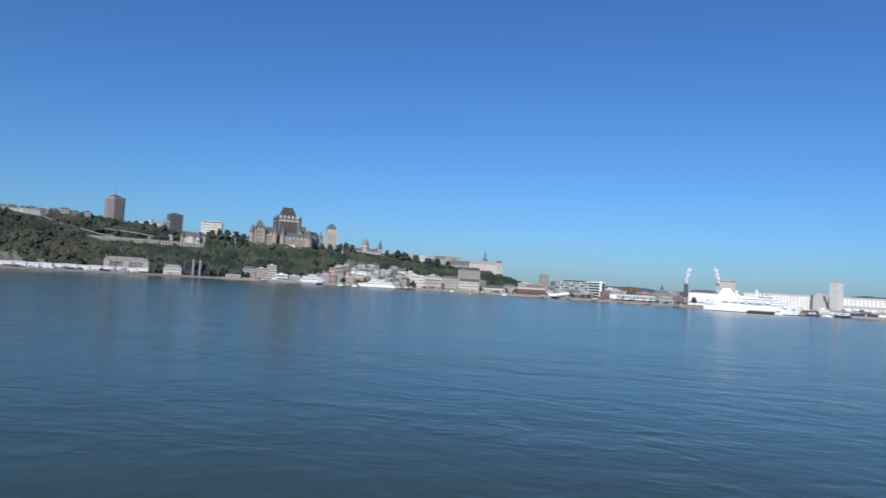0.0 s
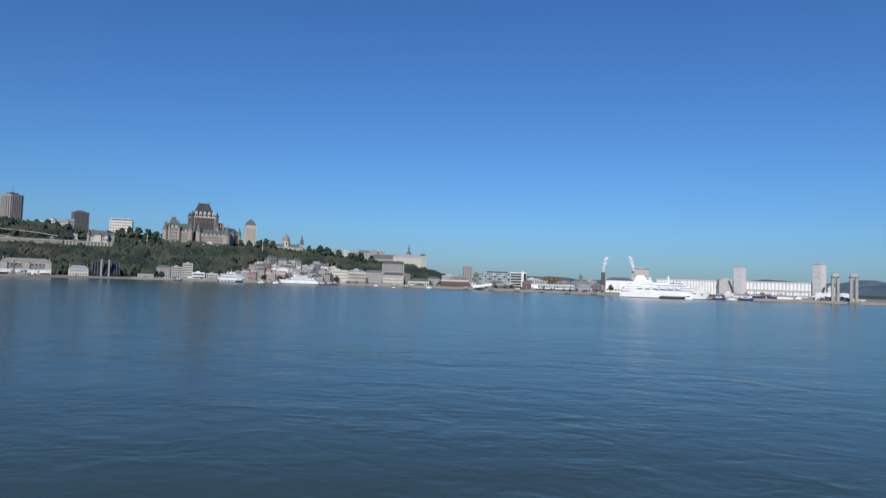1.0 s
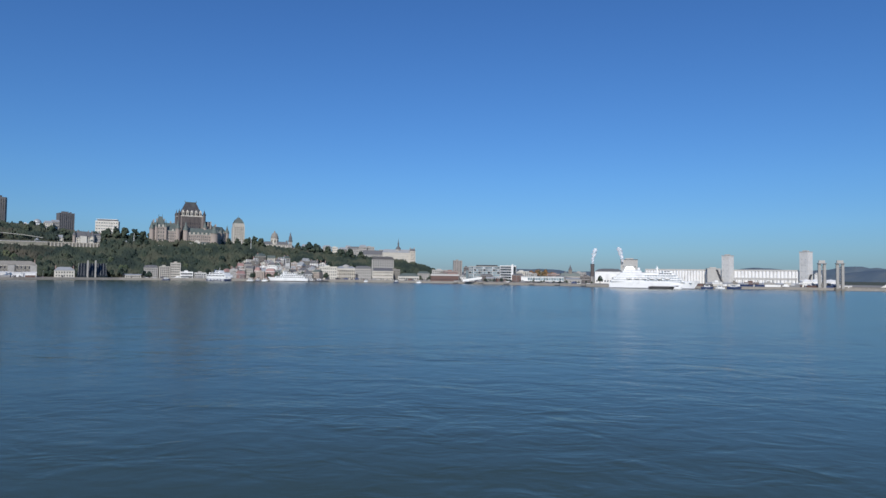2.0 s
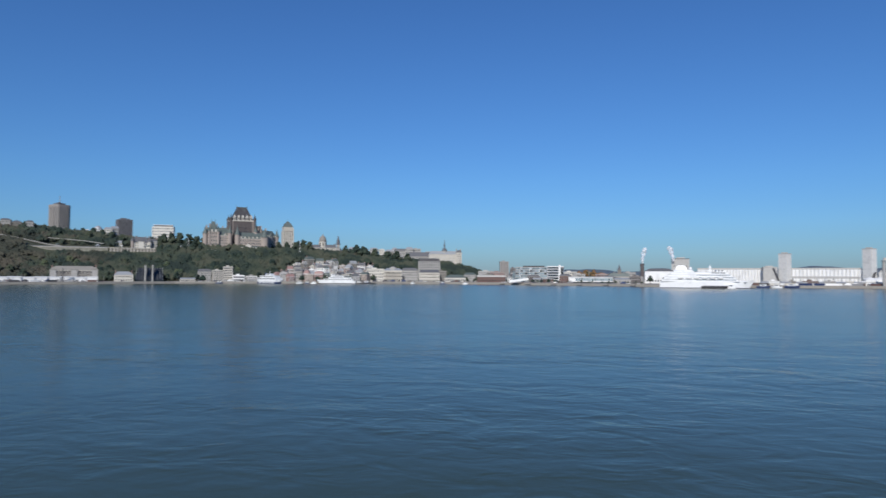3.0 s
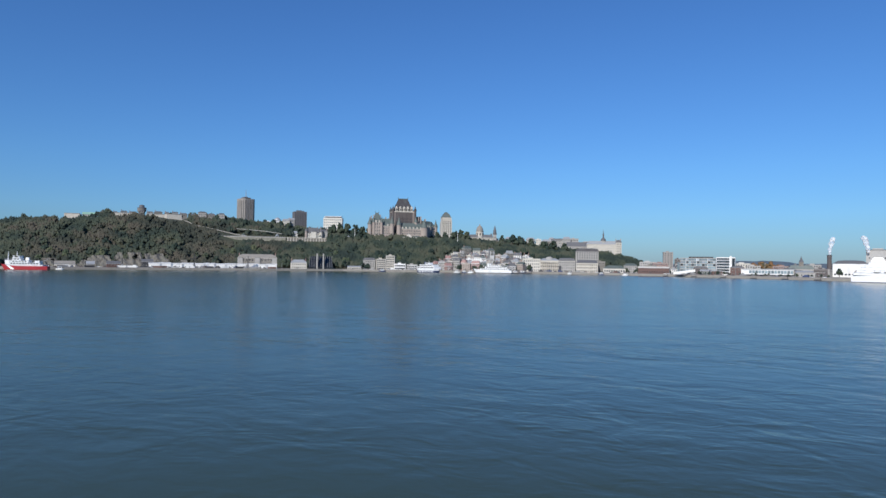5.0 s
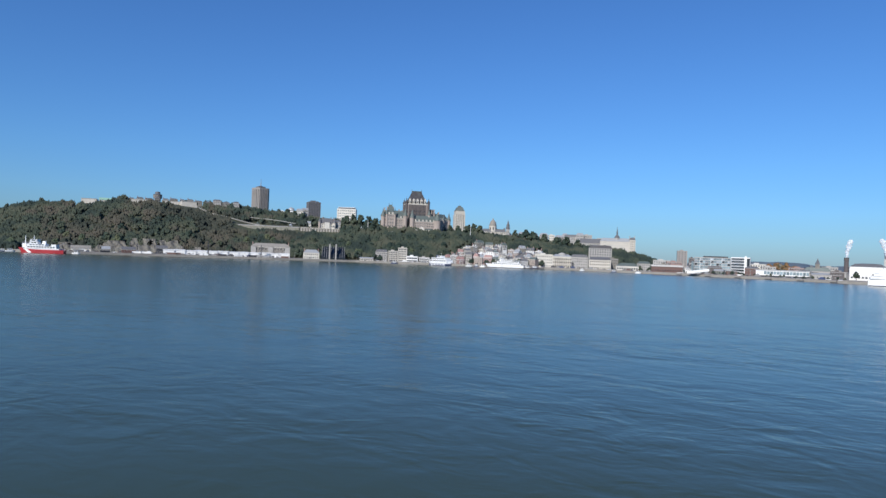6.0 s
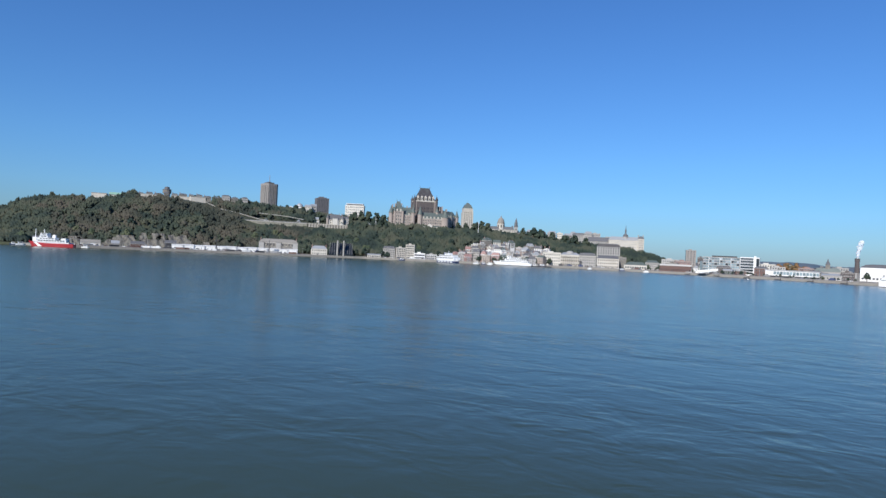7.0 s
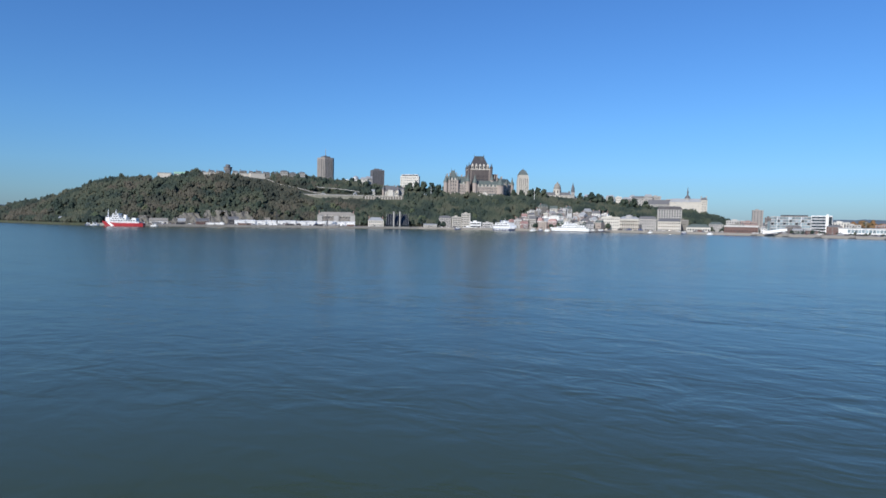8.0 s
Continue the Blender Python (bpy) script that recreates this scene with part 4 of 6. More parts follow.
    # arcade on the promenade
    part("arcade_base", solid((-24, 22, -27, -18, -10, 6)), PALE, ob)
    for i in range(10):
        part("arcade_opening", solid((-1.3, 1.3, -0.25, 0.1, 0.5, 4.6)), GLASS, ob, m=pose(-21.5 + i * 4.6, -27, 0))
    part("arcade_roof", hip(-24, 22, -27, -18, 6, 2.4, 0.9, 0.5), COPPER, ob)
    part("porch_gable", hip(-8, 6, -28.2, -18, 6, 6, 0.1, 0), PALE, ob)
    # left wing with its tall pavilion
    part("west_wing_wall", solid((-78, -31, -12, 12, -10, 27)), BRICK, ob, "orange brick wing")
    part("west_wing_cornice", solid((-78.5, -30.5, -12.5, 12.5, 27, 27.8)), PALE, ob)
    part("west_wing_roof", hip(-78, -31, -12, 12, 27.8, 15, 0.75, 0.4), COPPER, ob)
    for s in range(5):
        windows(ob, -74, -35, 10, -12, 1.5 + s * 5, 1.4, 2.6, GLASS, PALE)
        windows(ob, -9, 9, 5, -78, 1.5 + s * 5, 1.4, 2.6, GLASS, PALE, side=-1)
    part("pavilion_wall", solid((-69, -55, -15, 9, -10, 34)), BRICK, ob)
    part("pavilion_roof", hip(-69, -55, -15, 9, 34, 20, 0.46, 0.2), COPPER, ob, "tall steep green copper roof")
    for x in (-68.2, -55.8):
        part("chimney", solid((x - 0.9, x + 0.9, -5, -2.6, 34, 50)), BRICK, ob)
    for x in (-65.2, -58.8):
        part("finial", prism(bmesh.new(), circle(x, -3, 0.5, 6), 54, 59, 0.1), COPPER, ob)
    for x in (-65.4, -58.6):
        d = part("wing_dormer", solid((x - 1.6, x + 1.6, -15.3, -9, 34, 38.5)), PALE, ob)
        part("dormer_gable", hip(x - 1.6, x + 1.6, -15.3, -8, 38.5, 4, 0.05, 0.3), COPPER, d)
    for i in range(5):
        windows(ob, -68, -56, 3, -15, 3 + i * 6.6, 1.6, 3.2, GLASS, PALE)
    turret(ob, -77, -11, 4.2, -10, 30, 15, COPPER, BRICK)
    turret(ob, -70, -14, 2.2, 10, 34, 12, COPPER, BRICK)
    turret(ob, -54, -14, 2.2, 10, 34, 12, COPPER, BRICK)
    turret(ob, -33, -11, 4.2, -10, 32, 17, COPPER, BRICK)
    for i, x in enumerate((-73, -44, -38)):
        part("chimney", solid((x - 1.1, x + 1.1, 0, 2.6, 32, 48 - 2 * i)), BRICK, ob)
    # west wing dormers
    for i in range(7):
        x = -74.5 + i * 6.6
        if not -68 < x < -48:
            d = part("wing_dormer", solid((x - 1.3, x + 1.3, -12.3, -8, 27.8, 31.4)), PALE, ob)
            part("dormer_gable", hip(x - 1.3, x + 1.3, -12.3, -7, 31.4, 3.2, 0.05, 0.3), COPPER, d)
    # right wing falling back from the river at a slant
    slant = pose(34, -8, 0, 0, 0, 42)
    part("east_wing_wall", solid((0, 40, 0, 18, -10, 26)), BRICK, ob, "orange brick wing", m=slant)
    part("east_wing_cornice", solid((-0.4, 40.4, -0.5, 18.4, 26, 26.8)), PALE, ob, m=slant)
    part("east_wing_roof", hip(0, 40, 0, 18, 26.8, 14, 0.7, 0.4), COPPER, ob, m=slant)
    for s in range(4):
        for i in range(9):
            part("window", window_mesh(1.4, 2.8, GLASS, PALE), None, ob, m=slant @ pose(3 + i * 4.2, 0, 2 + s * 6))
    for i in range(6):
        x = 5 + i * 6
        d = part("wing_dormer", solid((x - 1.4, x + 1.4, -0.2, 4, 26.8, 30.6)), PALE, ob, m=slant)
        part("dormer_gable", hip(x - 1.4, x + 1.4, -0.2, 5, 30.6, 3.2, 0.05, 0.3), COPPER, d)
    turret(ob, 62, 18, 3.8, -10, 29, 15, COPPER, BRICK)
    turret(ob, 48, 6, 2.4, 8, 28, 11, COPPER, BRICK)
    part("middle_wing_wall", solid((16, 34, 4, 34, -10, 36)), BRICK, ob)
    part("middle_wing_roof", hip(16, 34, 4, 34, 36, 14, 0.35, 0.4), DARKROOF, ob)
    for i, (x, y) in enumerate(((24, 10), (38, 8), (46, 20), (27, 0))):
        part("chimney", solid((x - 1.1, x + 1.1, y - 1.3, y + 1.3, 28, 49 - 4 * (i % 3))), BRICK, ob)
    return ob


great_hotel()
ob = house("mansion", at(-7.55, 1318, 60, 6), 30, 15, 11, "cream stone mansion with turrets, steep slate roofs and pale dormers", "mansion", CREAM, "hip", 11, SLATE, 3, 8, (-1,), (1.3, 2.2), PALE, chimneys=4, dormers=4)
part("gabled_bay", solid((-5, 5, -2.5, 0, -9, 14)), CREAM, ob)
part("gable_roof", hip(-5, 5, -2.5, 6, 14, 8, 0.1), SLATE, ob)
turret(ob, -14.5, 0, 2.6, -9, 14, 9, SLATE, BRICK)
turret(ob, 14.5, 0, 3.0, -9, 13, 10, SLATE, PALE)

# ---- towers and churches right of the hotel ----
tower = thing("art_deco_tower", at(3.93, 1555, 78, 10), "pale limestone stepped tower under a steep green copper roof", "tower")
part("wall", solid((-12.5, 12.5, 0, 25, -10, 37)), PALE, tower)
part("upper_wall", solid((-11, 11, 1.5, 23.5, 37, 46)), PALE, tower)
part("cornice", solid((-11.6, 11.6, 0.9, 24.1, 45.6, 46.6)), PALE, tower)
part("roof", mansard(-11, 11, 1.5, 23.5, 46.6, 9, 4.2, 0.1), COPPER, tower)
part("roof_cap", prism(bmesh.new(), [(-6, 6.5), (6, 6.5), (6, 18.5), (-6, 18.5)], 55, 60, 0.4), COPPER, tower)
part("flagstaff", prism(bmesh.new(), circle(0, 12.5, 0.3, 6), 59, 65, 0.4), STEEL, tower)
for i in range(6):
    part("pier", solid((-0.7, 0.7, -0.5, 0.1, -5, 43)), PALE, tower, m=pose(-11.3 + i * 4.5, 0, 0))
for s in range(10):
    windows(tower, -11, 11, 5, 0, 1 + s * 3.8, 1.6, 2.2, GLASS, PALE)
    windows(tower, 2, 23, 5, 12.5, 1 + s * 3.6, 1.6, 2.2, GLASS, PALE, side=1)

ob = house("old_post_office", at(6.85, 1495, 58, 6), 58, 24, 17, "grand stone post office with a dome and mansard roof", "public building", PALE, "mansard", 6, SLATE, 4, 12, (1,), (1.4, 2.4), PALE, dormers=6, deep=14)
part("drum", turned(0, 8, [(9, 16), (8.6, 31), (9.6, 32)], 12), PALE, ob)
for k in range(8):
    x, y = circle(0, 8, 8.7, 8)[k]
    part("drum_window", solid((-1.1, 1.1, -0.2, 0.2, 22, 28)), GLASS, ob, m=pose(x, y, 0, 0, 0, math.degrees(math.atan2(y - 8, x)) + 90))
part("dome", turned(0, 8, [(8.2, 32), (7.8, 36), (6.0, 41), (3.2, 44), (1.4, 45), (1.2, 47.5), (0.1, 49)], 12), QUAY, ob)
for x in (-26, 26):
    part("corner_pavilion_roof", prism(bmesh.new(), [(x - 4, 0), (x + 4, 0), (x + 4, 8), (x - 4, 8)], 17, 27, 0.3), SLATE, ob)
ob = thing("church_steeple", at(8.13, 1530, 56), "dark slender church steeple above the roofs", "church")
part("belfry", solid((-4, 4, 0, 8, -10, 28)), STONE, ob)
part("spire", turned(0, 4, [(5.2, 28), (3.4, 35), (3.8, 36.5), (1.8, 43), (0.1, 50)], 8), SLATE, ob)
part("nave", solid((-10, 10, 8, 44, -10, 15)), STONE, ob)
part("nave_roof", hip(-10, 10, 8, 44, 15, 9, 0.2), SLATE, ob)
for s in range(3):
    windows(ob, -3, 3, 2, 0, 4 + s * 8, 1.2, 3.4, GLASS, PALE)
ob = thing("church_steeple", at(5.12, 1480, 58), "thin dark spire behind the trees", "church")
part("belfry", solid((-2.2, 2.2, 0, 4.4, -8, 20)), STONE, ob)
part("spire", turned(0, 2.2, [(2.4, 20), (0.9, 27), (0.1, 33)], 8), SLATE, ob)

for i, (b, r, w, h, z) in enumerate(((11.2, 1750, 22, 22, 60), (11.9, 1760, 16, 22, 60), (12.6, 1720, 24, 16, 60), (13.5, 1700, 34, 17, 60), (14.3, 1690, 20, 22, 60), (14.9, 1700, 24, 24, 58), (13.0, 1760, 14, 23, 60), (10.5, 1650, 14, 17, 58), (9.4, 1580, 18, 18, 58), (16.0, 1560, 44, 22, 46))):
    house("town_house", at(b, r, z, 6 * (i % 3) - 6), w, 14, h, "upper-town building with stone walls and a grey roof", "house", (STONE, CREAM, DARKSTONE, STONE, STONE)[i % 5], ("hip", "flat", "hip", "mansard")[i % 4], 5, (TIN, SLATE)[i % 2], 4, max(4, int(w / 4)), deep=16, win=(1.5, 1.9), group="houses of the upper town")

ob = house("seminary", at(17.4, 1478, 40, 5), 72, 18, 21.5, "long pale stone seminary with a slate roof and a central lantern", "seminary", PALE, "hip", 7.5, TIN, 4, 17, (1,), (1.0, 1.6), PALE, SHIPGLASS, deep=16, ridge=0.85, dormers=9)
part("lantern_base", turned(0, 9, [(5.5, 24), (5.5, 29), (6, 30)], 8), STONE, ob)
part("lantern_dome", turned(0, 9, [(6, 30), (5, 33), (2.4, 36), (1.6, 37), (1.6, 42)], 8), SLATE, ob)
part("lantern_spire", turned(0, 9, [(2, 42), (0.9, 46), (0.1, 55)], 8), SLATE, ob)
part("end_pavilion", solid((26, 38, -3, 21, -16, 26)), PALE, ob)
part("end_pavilion_roof", mansard(26, 38, -3, 21, 26, 5, 2), SLATE, ob)
for s in range(5):
    windows(ob, 27, 37, 3, -3, 1 + s * 5, 1.2, 2.2, GLASS, PALE)
for x in (27, 37):
    part("chimney", solid((x - 0.8, x + 0.8, 8, 9.6, 28, 35)), STONE, ob)
house("seminary_wing", at(15.3, 1500, 42, 0), 52, 16, 15, "long stone wing with a steep slate roof", "seminary", STONE, "gable", 10, SLATE, 4, 10, deep=16)
house("stone_hotel", at(16.05, 1278, 22, 4), 42, 16, 19, "tall stone warehouse hotel with a dark mansard roof", "hotel", STONE, "mansard", 5, DARKROOF, 4, 9, (1, -1), (1.6, 4.0), STONE, dormers=8, deep=22)

# ---- the lower town ----
rng = random.Random(11)
WALLS = [(RED, "red brick"), (PALE, "pale stone"), (WHITE, "white rendered"), (STONE, "grey stone"), (CREAM, "cream rendered"), (BRICK, "orange brick"), (WHITE, "white rendered"), (DARKSTONE, "dark rubble-stone")]
ROOFS = [(SLATE, "slate"), (TIN, "grey tin"), (SLATE, "slate"), (TIN, "grey tin"), (COPPER, "green copper")]
for row, (r, b0, b1, z0) in enumerate(((1132, 3.3, 10.2, 3.2), (1165, 2.9, 10.4, 6), (1195, 3.9, 10.6, 13), (1222, 4.6, 10.9, 22), (1245, 5.0, 8.2, 30))):
    b = b0
    while b < b1:
        w = rng.uniform(8, 15)
        step = math.degrees(w / r)
        (wm, wn), (rm, rn) = rng.choice(WALLS[:6] if row < 1 else WALLS + WALLS[1:5] + WALLS[2:3]), rng.choice(ROOFS)
        if row < 3 and b < (6.2, 5.4, 4.8)[row]:
            wm, wn = rng.choice([(RED, "red brick"), (RED, "red brick"), (BRICK, "orange brick"), (STONE, "grey stone")])
            rm, rn = rng.choice([(REDROOF, "red tin"), (SLATE, "slate"), (REDROOF, "red tin")])
        h = rng.uniform(6, 13) if row else rng.uniform(7, 15)
        if rng.random() < 0.84:
            style = rng.choice(["gable", "gable", "mansard", "hip", "flat"])
            house("town_house", at(b + step / 2, r + rng.uniform(-6, 6), z0 + 1.2 * (row > 0), rng.uniform(-34, 34)), w, rng.uniform(9, 13), h, f"{wn} old-town house with a {rn} roof", "house", wm, style, rng.uniform(3.2, 5.5), rm,
                  3, rng.randint(3, 5), (-1,) if rng.random() < 0.3 else (), (1.1, 1.8), (WHITE, PALE)[rng.random() < 0.5], chimneys=rng.randint(0, 2), dormers=rng.choice([0, 0, 2, 3]), group="houses of the lower town", deep=16)
        b += step * rng.uniform(1.02, 1.25)

house("customs_house", at(11.35, 1146, 3, 6), 30, 22, 21, "cream stone block on the quay", "public building", CREAM, "flat", 3, TIN, 4, 8, (-1, 1), (1.4, 2.2), PALE)
ob = house("customs_house", at(12.9, 1150, 3, 4), 34, 22, 19, "grand stone customs house with columns and a low dome", "public building", PALE, "hip", 4, TIN, 3, 9, (1,), (1.4, 2.6), PALE)
for i in range(8):
    part("column", turned(-12.6 + i * 3.6, -2.2, [(0.9, 0), (0.75, 1), (0.65, 15), (0.95, 16)], 10), PALE, ob)
part("entablature", solid((-15, 15, -3.2, 0, 16, 19.5)), PALE, ob)
part("dome", turned(0, 11, [(7, 21), (7, 23), (5, 25), (2.5, 26), (0.5, 26.4)], 14), STONE, ob)
ob = house("customs_house", at(14.35, 1148, 3, 2), 28, 20, 18.5, "stone quayside building with a tall dark archway", "public building", STONE, "mansard", 4.5, SLATE, 4, 7, (), (1.3, 2.0), PALE, dormers=5)
part("archway", solid((-13.4, -9.2, -0.3, 0.2, -0.5, 10)), DARK, ob)
house("market_hall", at(16.05, 1146, 3, 0), 36, 22, 15.5, "long pale stone quayside building with a slate hipped roof", "public building", PALE, "hip", 5, SLATE, 3, 10, (1,), (1.5, 2.2), PALE, ridge=0.8)
house("office_block", at(17.1, 1175, 3, 0), 18, 14, 18, "dark grey stone quayside office block", "office", DARKSTONE, "flat", 3, SLATE, 4, 5)
house("museum_block", at(9.9, 1225, 14, 0), 24, 14, 18, "dark rubble-stone block with a flat roof", "museum", DARKSTONE, "flat", 3, SLATE, 4, 6, deep=16)
house("quay_pavilion", at(18.3, 1128, 3, 0), 36, 14, 7, "low quay pavilion with a green roof", "pavilion", CREAM, "hip", 5, COPPER, 1, 9, win=(2.2, 2.6))
house("quay_pavilion", at(19.6, 1180, 3, 0), 22, 14, 12, "grey office building among trees", "office", STONE, "hip", 4, COPPER, 3, 6)
house("apartment_house", at(-1.75, 1130, 3, 5), 16, 14, 17, "grey stone apartment house on the quay", "apartment house", PALE, "flat", 3, SLATE, 5, 5, (1,), (1.6, 1.9))
house("apartment_house", at(-0.95, 1132, 3, -3), 15, 16, 23, "taller pale apartment house on the quay", "apartment house", PALE, "flat", 3, SLATE, 6, 5, (-1,), (1.6, 1.9))
house("apartment_house", at(-2.75, 1128, 3, 4), 20, 14, 15, "old grey stone house with a slate mansard", "house", STONE, "mansard", 4, SLATE, 4, 6, (), (1.2, 1.9), PALE, dormers=4)
house("ferry_terminal", at(-0.1, 1118, 3, 0), 19, 16, 9, "white ferry terminal with stacked glazed storeys", "terminal", WHITE, "flat", 3, TIN, 2, 7, (1,), (2.2, 2.2), WHITE)
house("ferry_terminal", at(0.95, 1122, 3, 0), 18, 16, 8, "grey ferry terminal hall with a flat roof", "terminal", STONE, "flat", 3, SLATE, 2, 5, (1,), (2.4, 2.0), WHITE)
house("quay_shed", at(-4.05, 1094, 3, 0), 22, 9, 3.8, "low cream quay shed", "shed", CREAM, "gable", 1.6, TIN, 1, 7, win=(1.8, 1.5))

# ---- quays below the cape ----
for i in range(12):
    b = -20.1 + i * 0.83
    house("boat_shed", at(b, 1045 + 1.5 * i, 3, -1), 15.15, 12, (5.8, 6.2, 5.6, 6.0)[i % 4], "long white sheet-metal boat shed on the quay", "shed", WHITE, "gable", 1.0, WHITE, 1, 2, (), (1.2, 1.0), WHITE, group="white boat sheds")
ob = house("naval_school", at(-12.15, 1075, 3, 0), 58, 16, 16, "long grey-brown stone waterfront hall with a pale roof and gabled ends", "hall", DARKSTONE, "hip", 6, QUAY, 2, 12, (-1,), (2.2, 4.2), PALE, DARK, chimneys=2, ridge=0.8, ground=3)
for x in (-26, 0, 26):
    part("gabled_bay", solid((x - 4, x + 4, -1.6, 0, 0, 17)), STONE, ob)
    part("bay_roof", hip(x - 4, x + 4, -1.6, 8, 17, 4, 0.1), QUAY, ob)
house("harbour_house", at(-8.75, 1080, 3, 2), 25, 14, 9.5, "cream stone harbour house with a hipped tin roof", "house", CREAM, "hip", 5, TIN, 2, 7, (1,), (1.3, 2.2), PALE, chimneys=2)
ob = thing("glass_hall", at(-6.9, 1085, 3, 0), "dark glass sloping hall with two tall concrete pylons", "hall")
bm = bmesh.new()
v = [bm.verts.new(p) for p in ((-20, 0, -5), (20, 0, -5), (20, 24, -5), (-20, 24, -5), (-20, 0, 3), (20, 0, 3), (16, 14, 21), (-16, 14, 21), (16, 24, 21), (-16, 24, 21), (-20, 24, 3), (20, 24, 3))]
for f in ((0, 1, 5, 4), (4, 5, 6, 7), (7, 6, 8, 9), (9, 8, 11, 10), (10, 11, 2, 3), (0, 3, 2, 1), (4, 7, 9, 10), (0, 4, 10, 3), (5, 11, 8, 6), (1, 2, 11, 5)):
    bm.faces.new([v[k] for k in f])
part("glass_body", bm, GLASS, ob)
for i in range(11):
    bm = solid((-0.2, 0.2, -0.2, 0.2, 0, 22.8))
    part("mullion", bm, STEEL, ob, m=pose(-18 + i * 3.6, -0.1, 3, -37.9, 0, 0))
for x in (-6, 4):
    part("pylon", solid((x - 1.1, x + 1.1, -3, 3, -5, 25)), STONE, ob, "grey concrete pylon")
for i, (b, r, w, h) in enumerate(((-26.3, 1030, 24, 4), (-23.0, 1040, 18, 4.5), (-20.6, 1050, 15, 8), (-24.6, 1035, 10, 4), (-29.7, 1060, 14, 6))):
    house("quay_shed", at(b, r, 3, 3), w, 11, h, ("cream", "brown", "dark brown", "grey", "dark")[i] + " storage shed below the cape", "shed", (CREAM, RUST, DARK, STONE, DARKSTONE)[i], "gable", 4, (QUAY, SLATE, SLATE, TIN, SLATE)[i], 1, 4, win=(1.6, 1.4))
for i, b in enumerate((-31.4, -31.9, -32.6, -33.1, -33.7, -35.2, -35.7, -36.8)):
    r = SHORE(b) + 30
    house("waterside_house", at(b, r + 14, 3, 14 * (i % 3)), 6.5 + 2 * (i % 3), 7, 4 + 1.5 * (i % 2), "small pale waterside house under the wooded cape", "house", (STONE, CREAM, STONE)[i % 3], ("gable", "hip")[i % 2], 2.6, (SLATE, TIN)[i % 2], 1, 3, group="houses under the cape")


def vehicle(m, body, label, long=4.5, high=1.5):
    ob = thing("parked_car" if long < 6 else "parked_truck", m, label, "car" if long < 6 else "truck", "vehicles parked on the quays")
    part("body", solid((-long / 2, long / 2, -0.9, 0.9, 0.3, high * 0.6)), body, ob)
    bm = bmesh.new()
    prism(bm, [(-long * 0.3, -0.85), (long * 0.28, -0.85), (long * 0.28, 0.85), (-long * 0.3, 0.85)], high * 0.6, high, 0.8)
    part("cabin", bm, GLASS if long < 6 else body, ob)
    for x in (-long * 0.31, long * 0.31):
        for y in (-0.9, 0.75):
            part("wheel", WHEEL, None, ob, m=pose(x, y, 0.33))
    return ob


bm = bmesh.new()
bmesh.ops.create_cone(bm, cap_ends=True, segments=10, radius1=0.33, radius2=0.33, depth=0.2, matrix=pose(0, 0.07, 0, 90))
WHEEL = mesh_of(bm, DARK, "wheel")
rng = random.Random(21)
PAINTS = [(WHITE, "white"), (DARK, "black"), (STEEL, "grey"), (WHITE, "white"), (STEEL, "grey"), (RUST, "dark red"), (NAVY, "dark blue")]
for b0, b1, off, n in ((-27, -10, 14, 46), (-4, 2, 14, 14), (10, 20, 16, 22), (22, 34, 18, 20), (43, 53, 20, 22)):
    for i in range(n):
        b = b0 + (b1 - b0) * (i + rng.uniform(0, 0.8)) / n
        m, c = rng.choice(PAINTS)
        big = rng.random() < 0.18
        vehicle(at(b, SHORE(b) + off + rng.uniform(-2, 5), 3.2, rng.uniform(-20, 20)), m, f"{c} {'box truck' if big else 'car'} parked on the quay", 8 if big else 4.6, 3.4 if big else 1.6)
for i in range(34):
    b = -25 + i * 1.35
    ob = thing("lamp_post", at(b, SHORE(b) + 8, 3.2), "grey steel lamp post on the quay", "lamp post", "lamp posts on the quays")
    part("pole", prism(bmesh.new(), circle(0, 0, 0.16, 6), -0.5, 9, 0.5), STEEL, ob)
    part("lamp_head", solid((-0.2, 1.4, -0.15, 0.15, 8.9, 9.15)), STEEL, ob)
for b, r, h in ((-17.1, 1034, 22), (-12.9, 1048, 19), (-22.4, 1030, 14)):
    ob = thing("quay_crane", at(b, r, 3), "slim dark quay crane", "crane", "cranes on the quay")
    part("mast", prism(bmesh.new(), circle(0, 0, 0.8, 6), -1, h, 0.6), DARK, ob)
    part("jib", solid((-1, 9, -0.4, 0.4, h * 0.62, h * 0.66)), DARK, ob, m=pose(0, 0, 0, 0, -18, 0))
    part("cab", solid((-1.6, 1.6, -1.2, 1.2, 2, 5)), STEEL, ob)

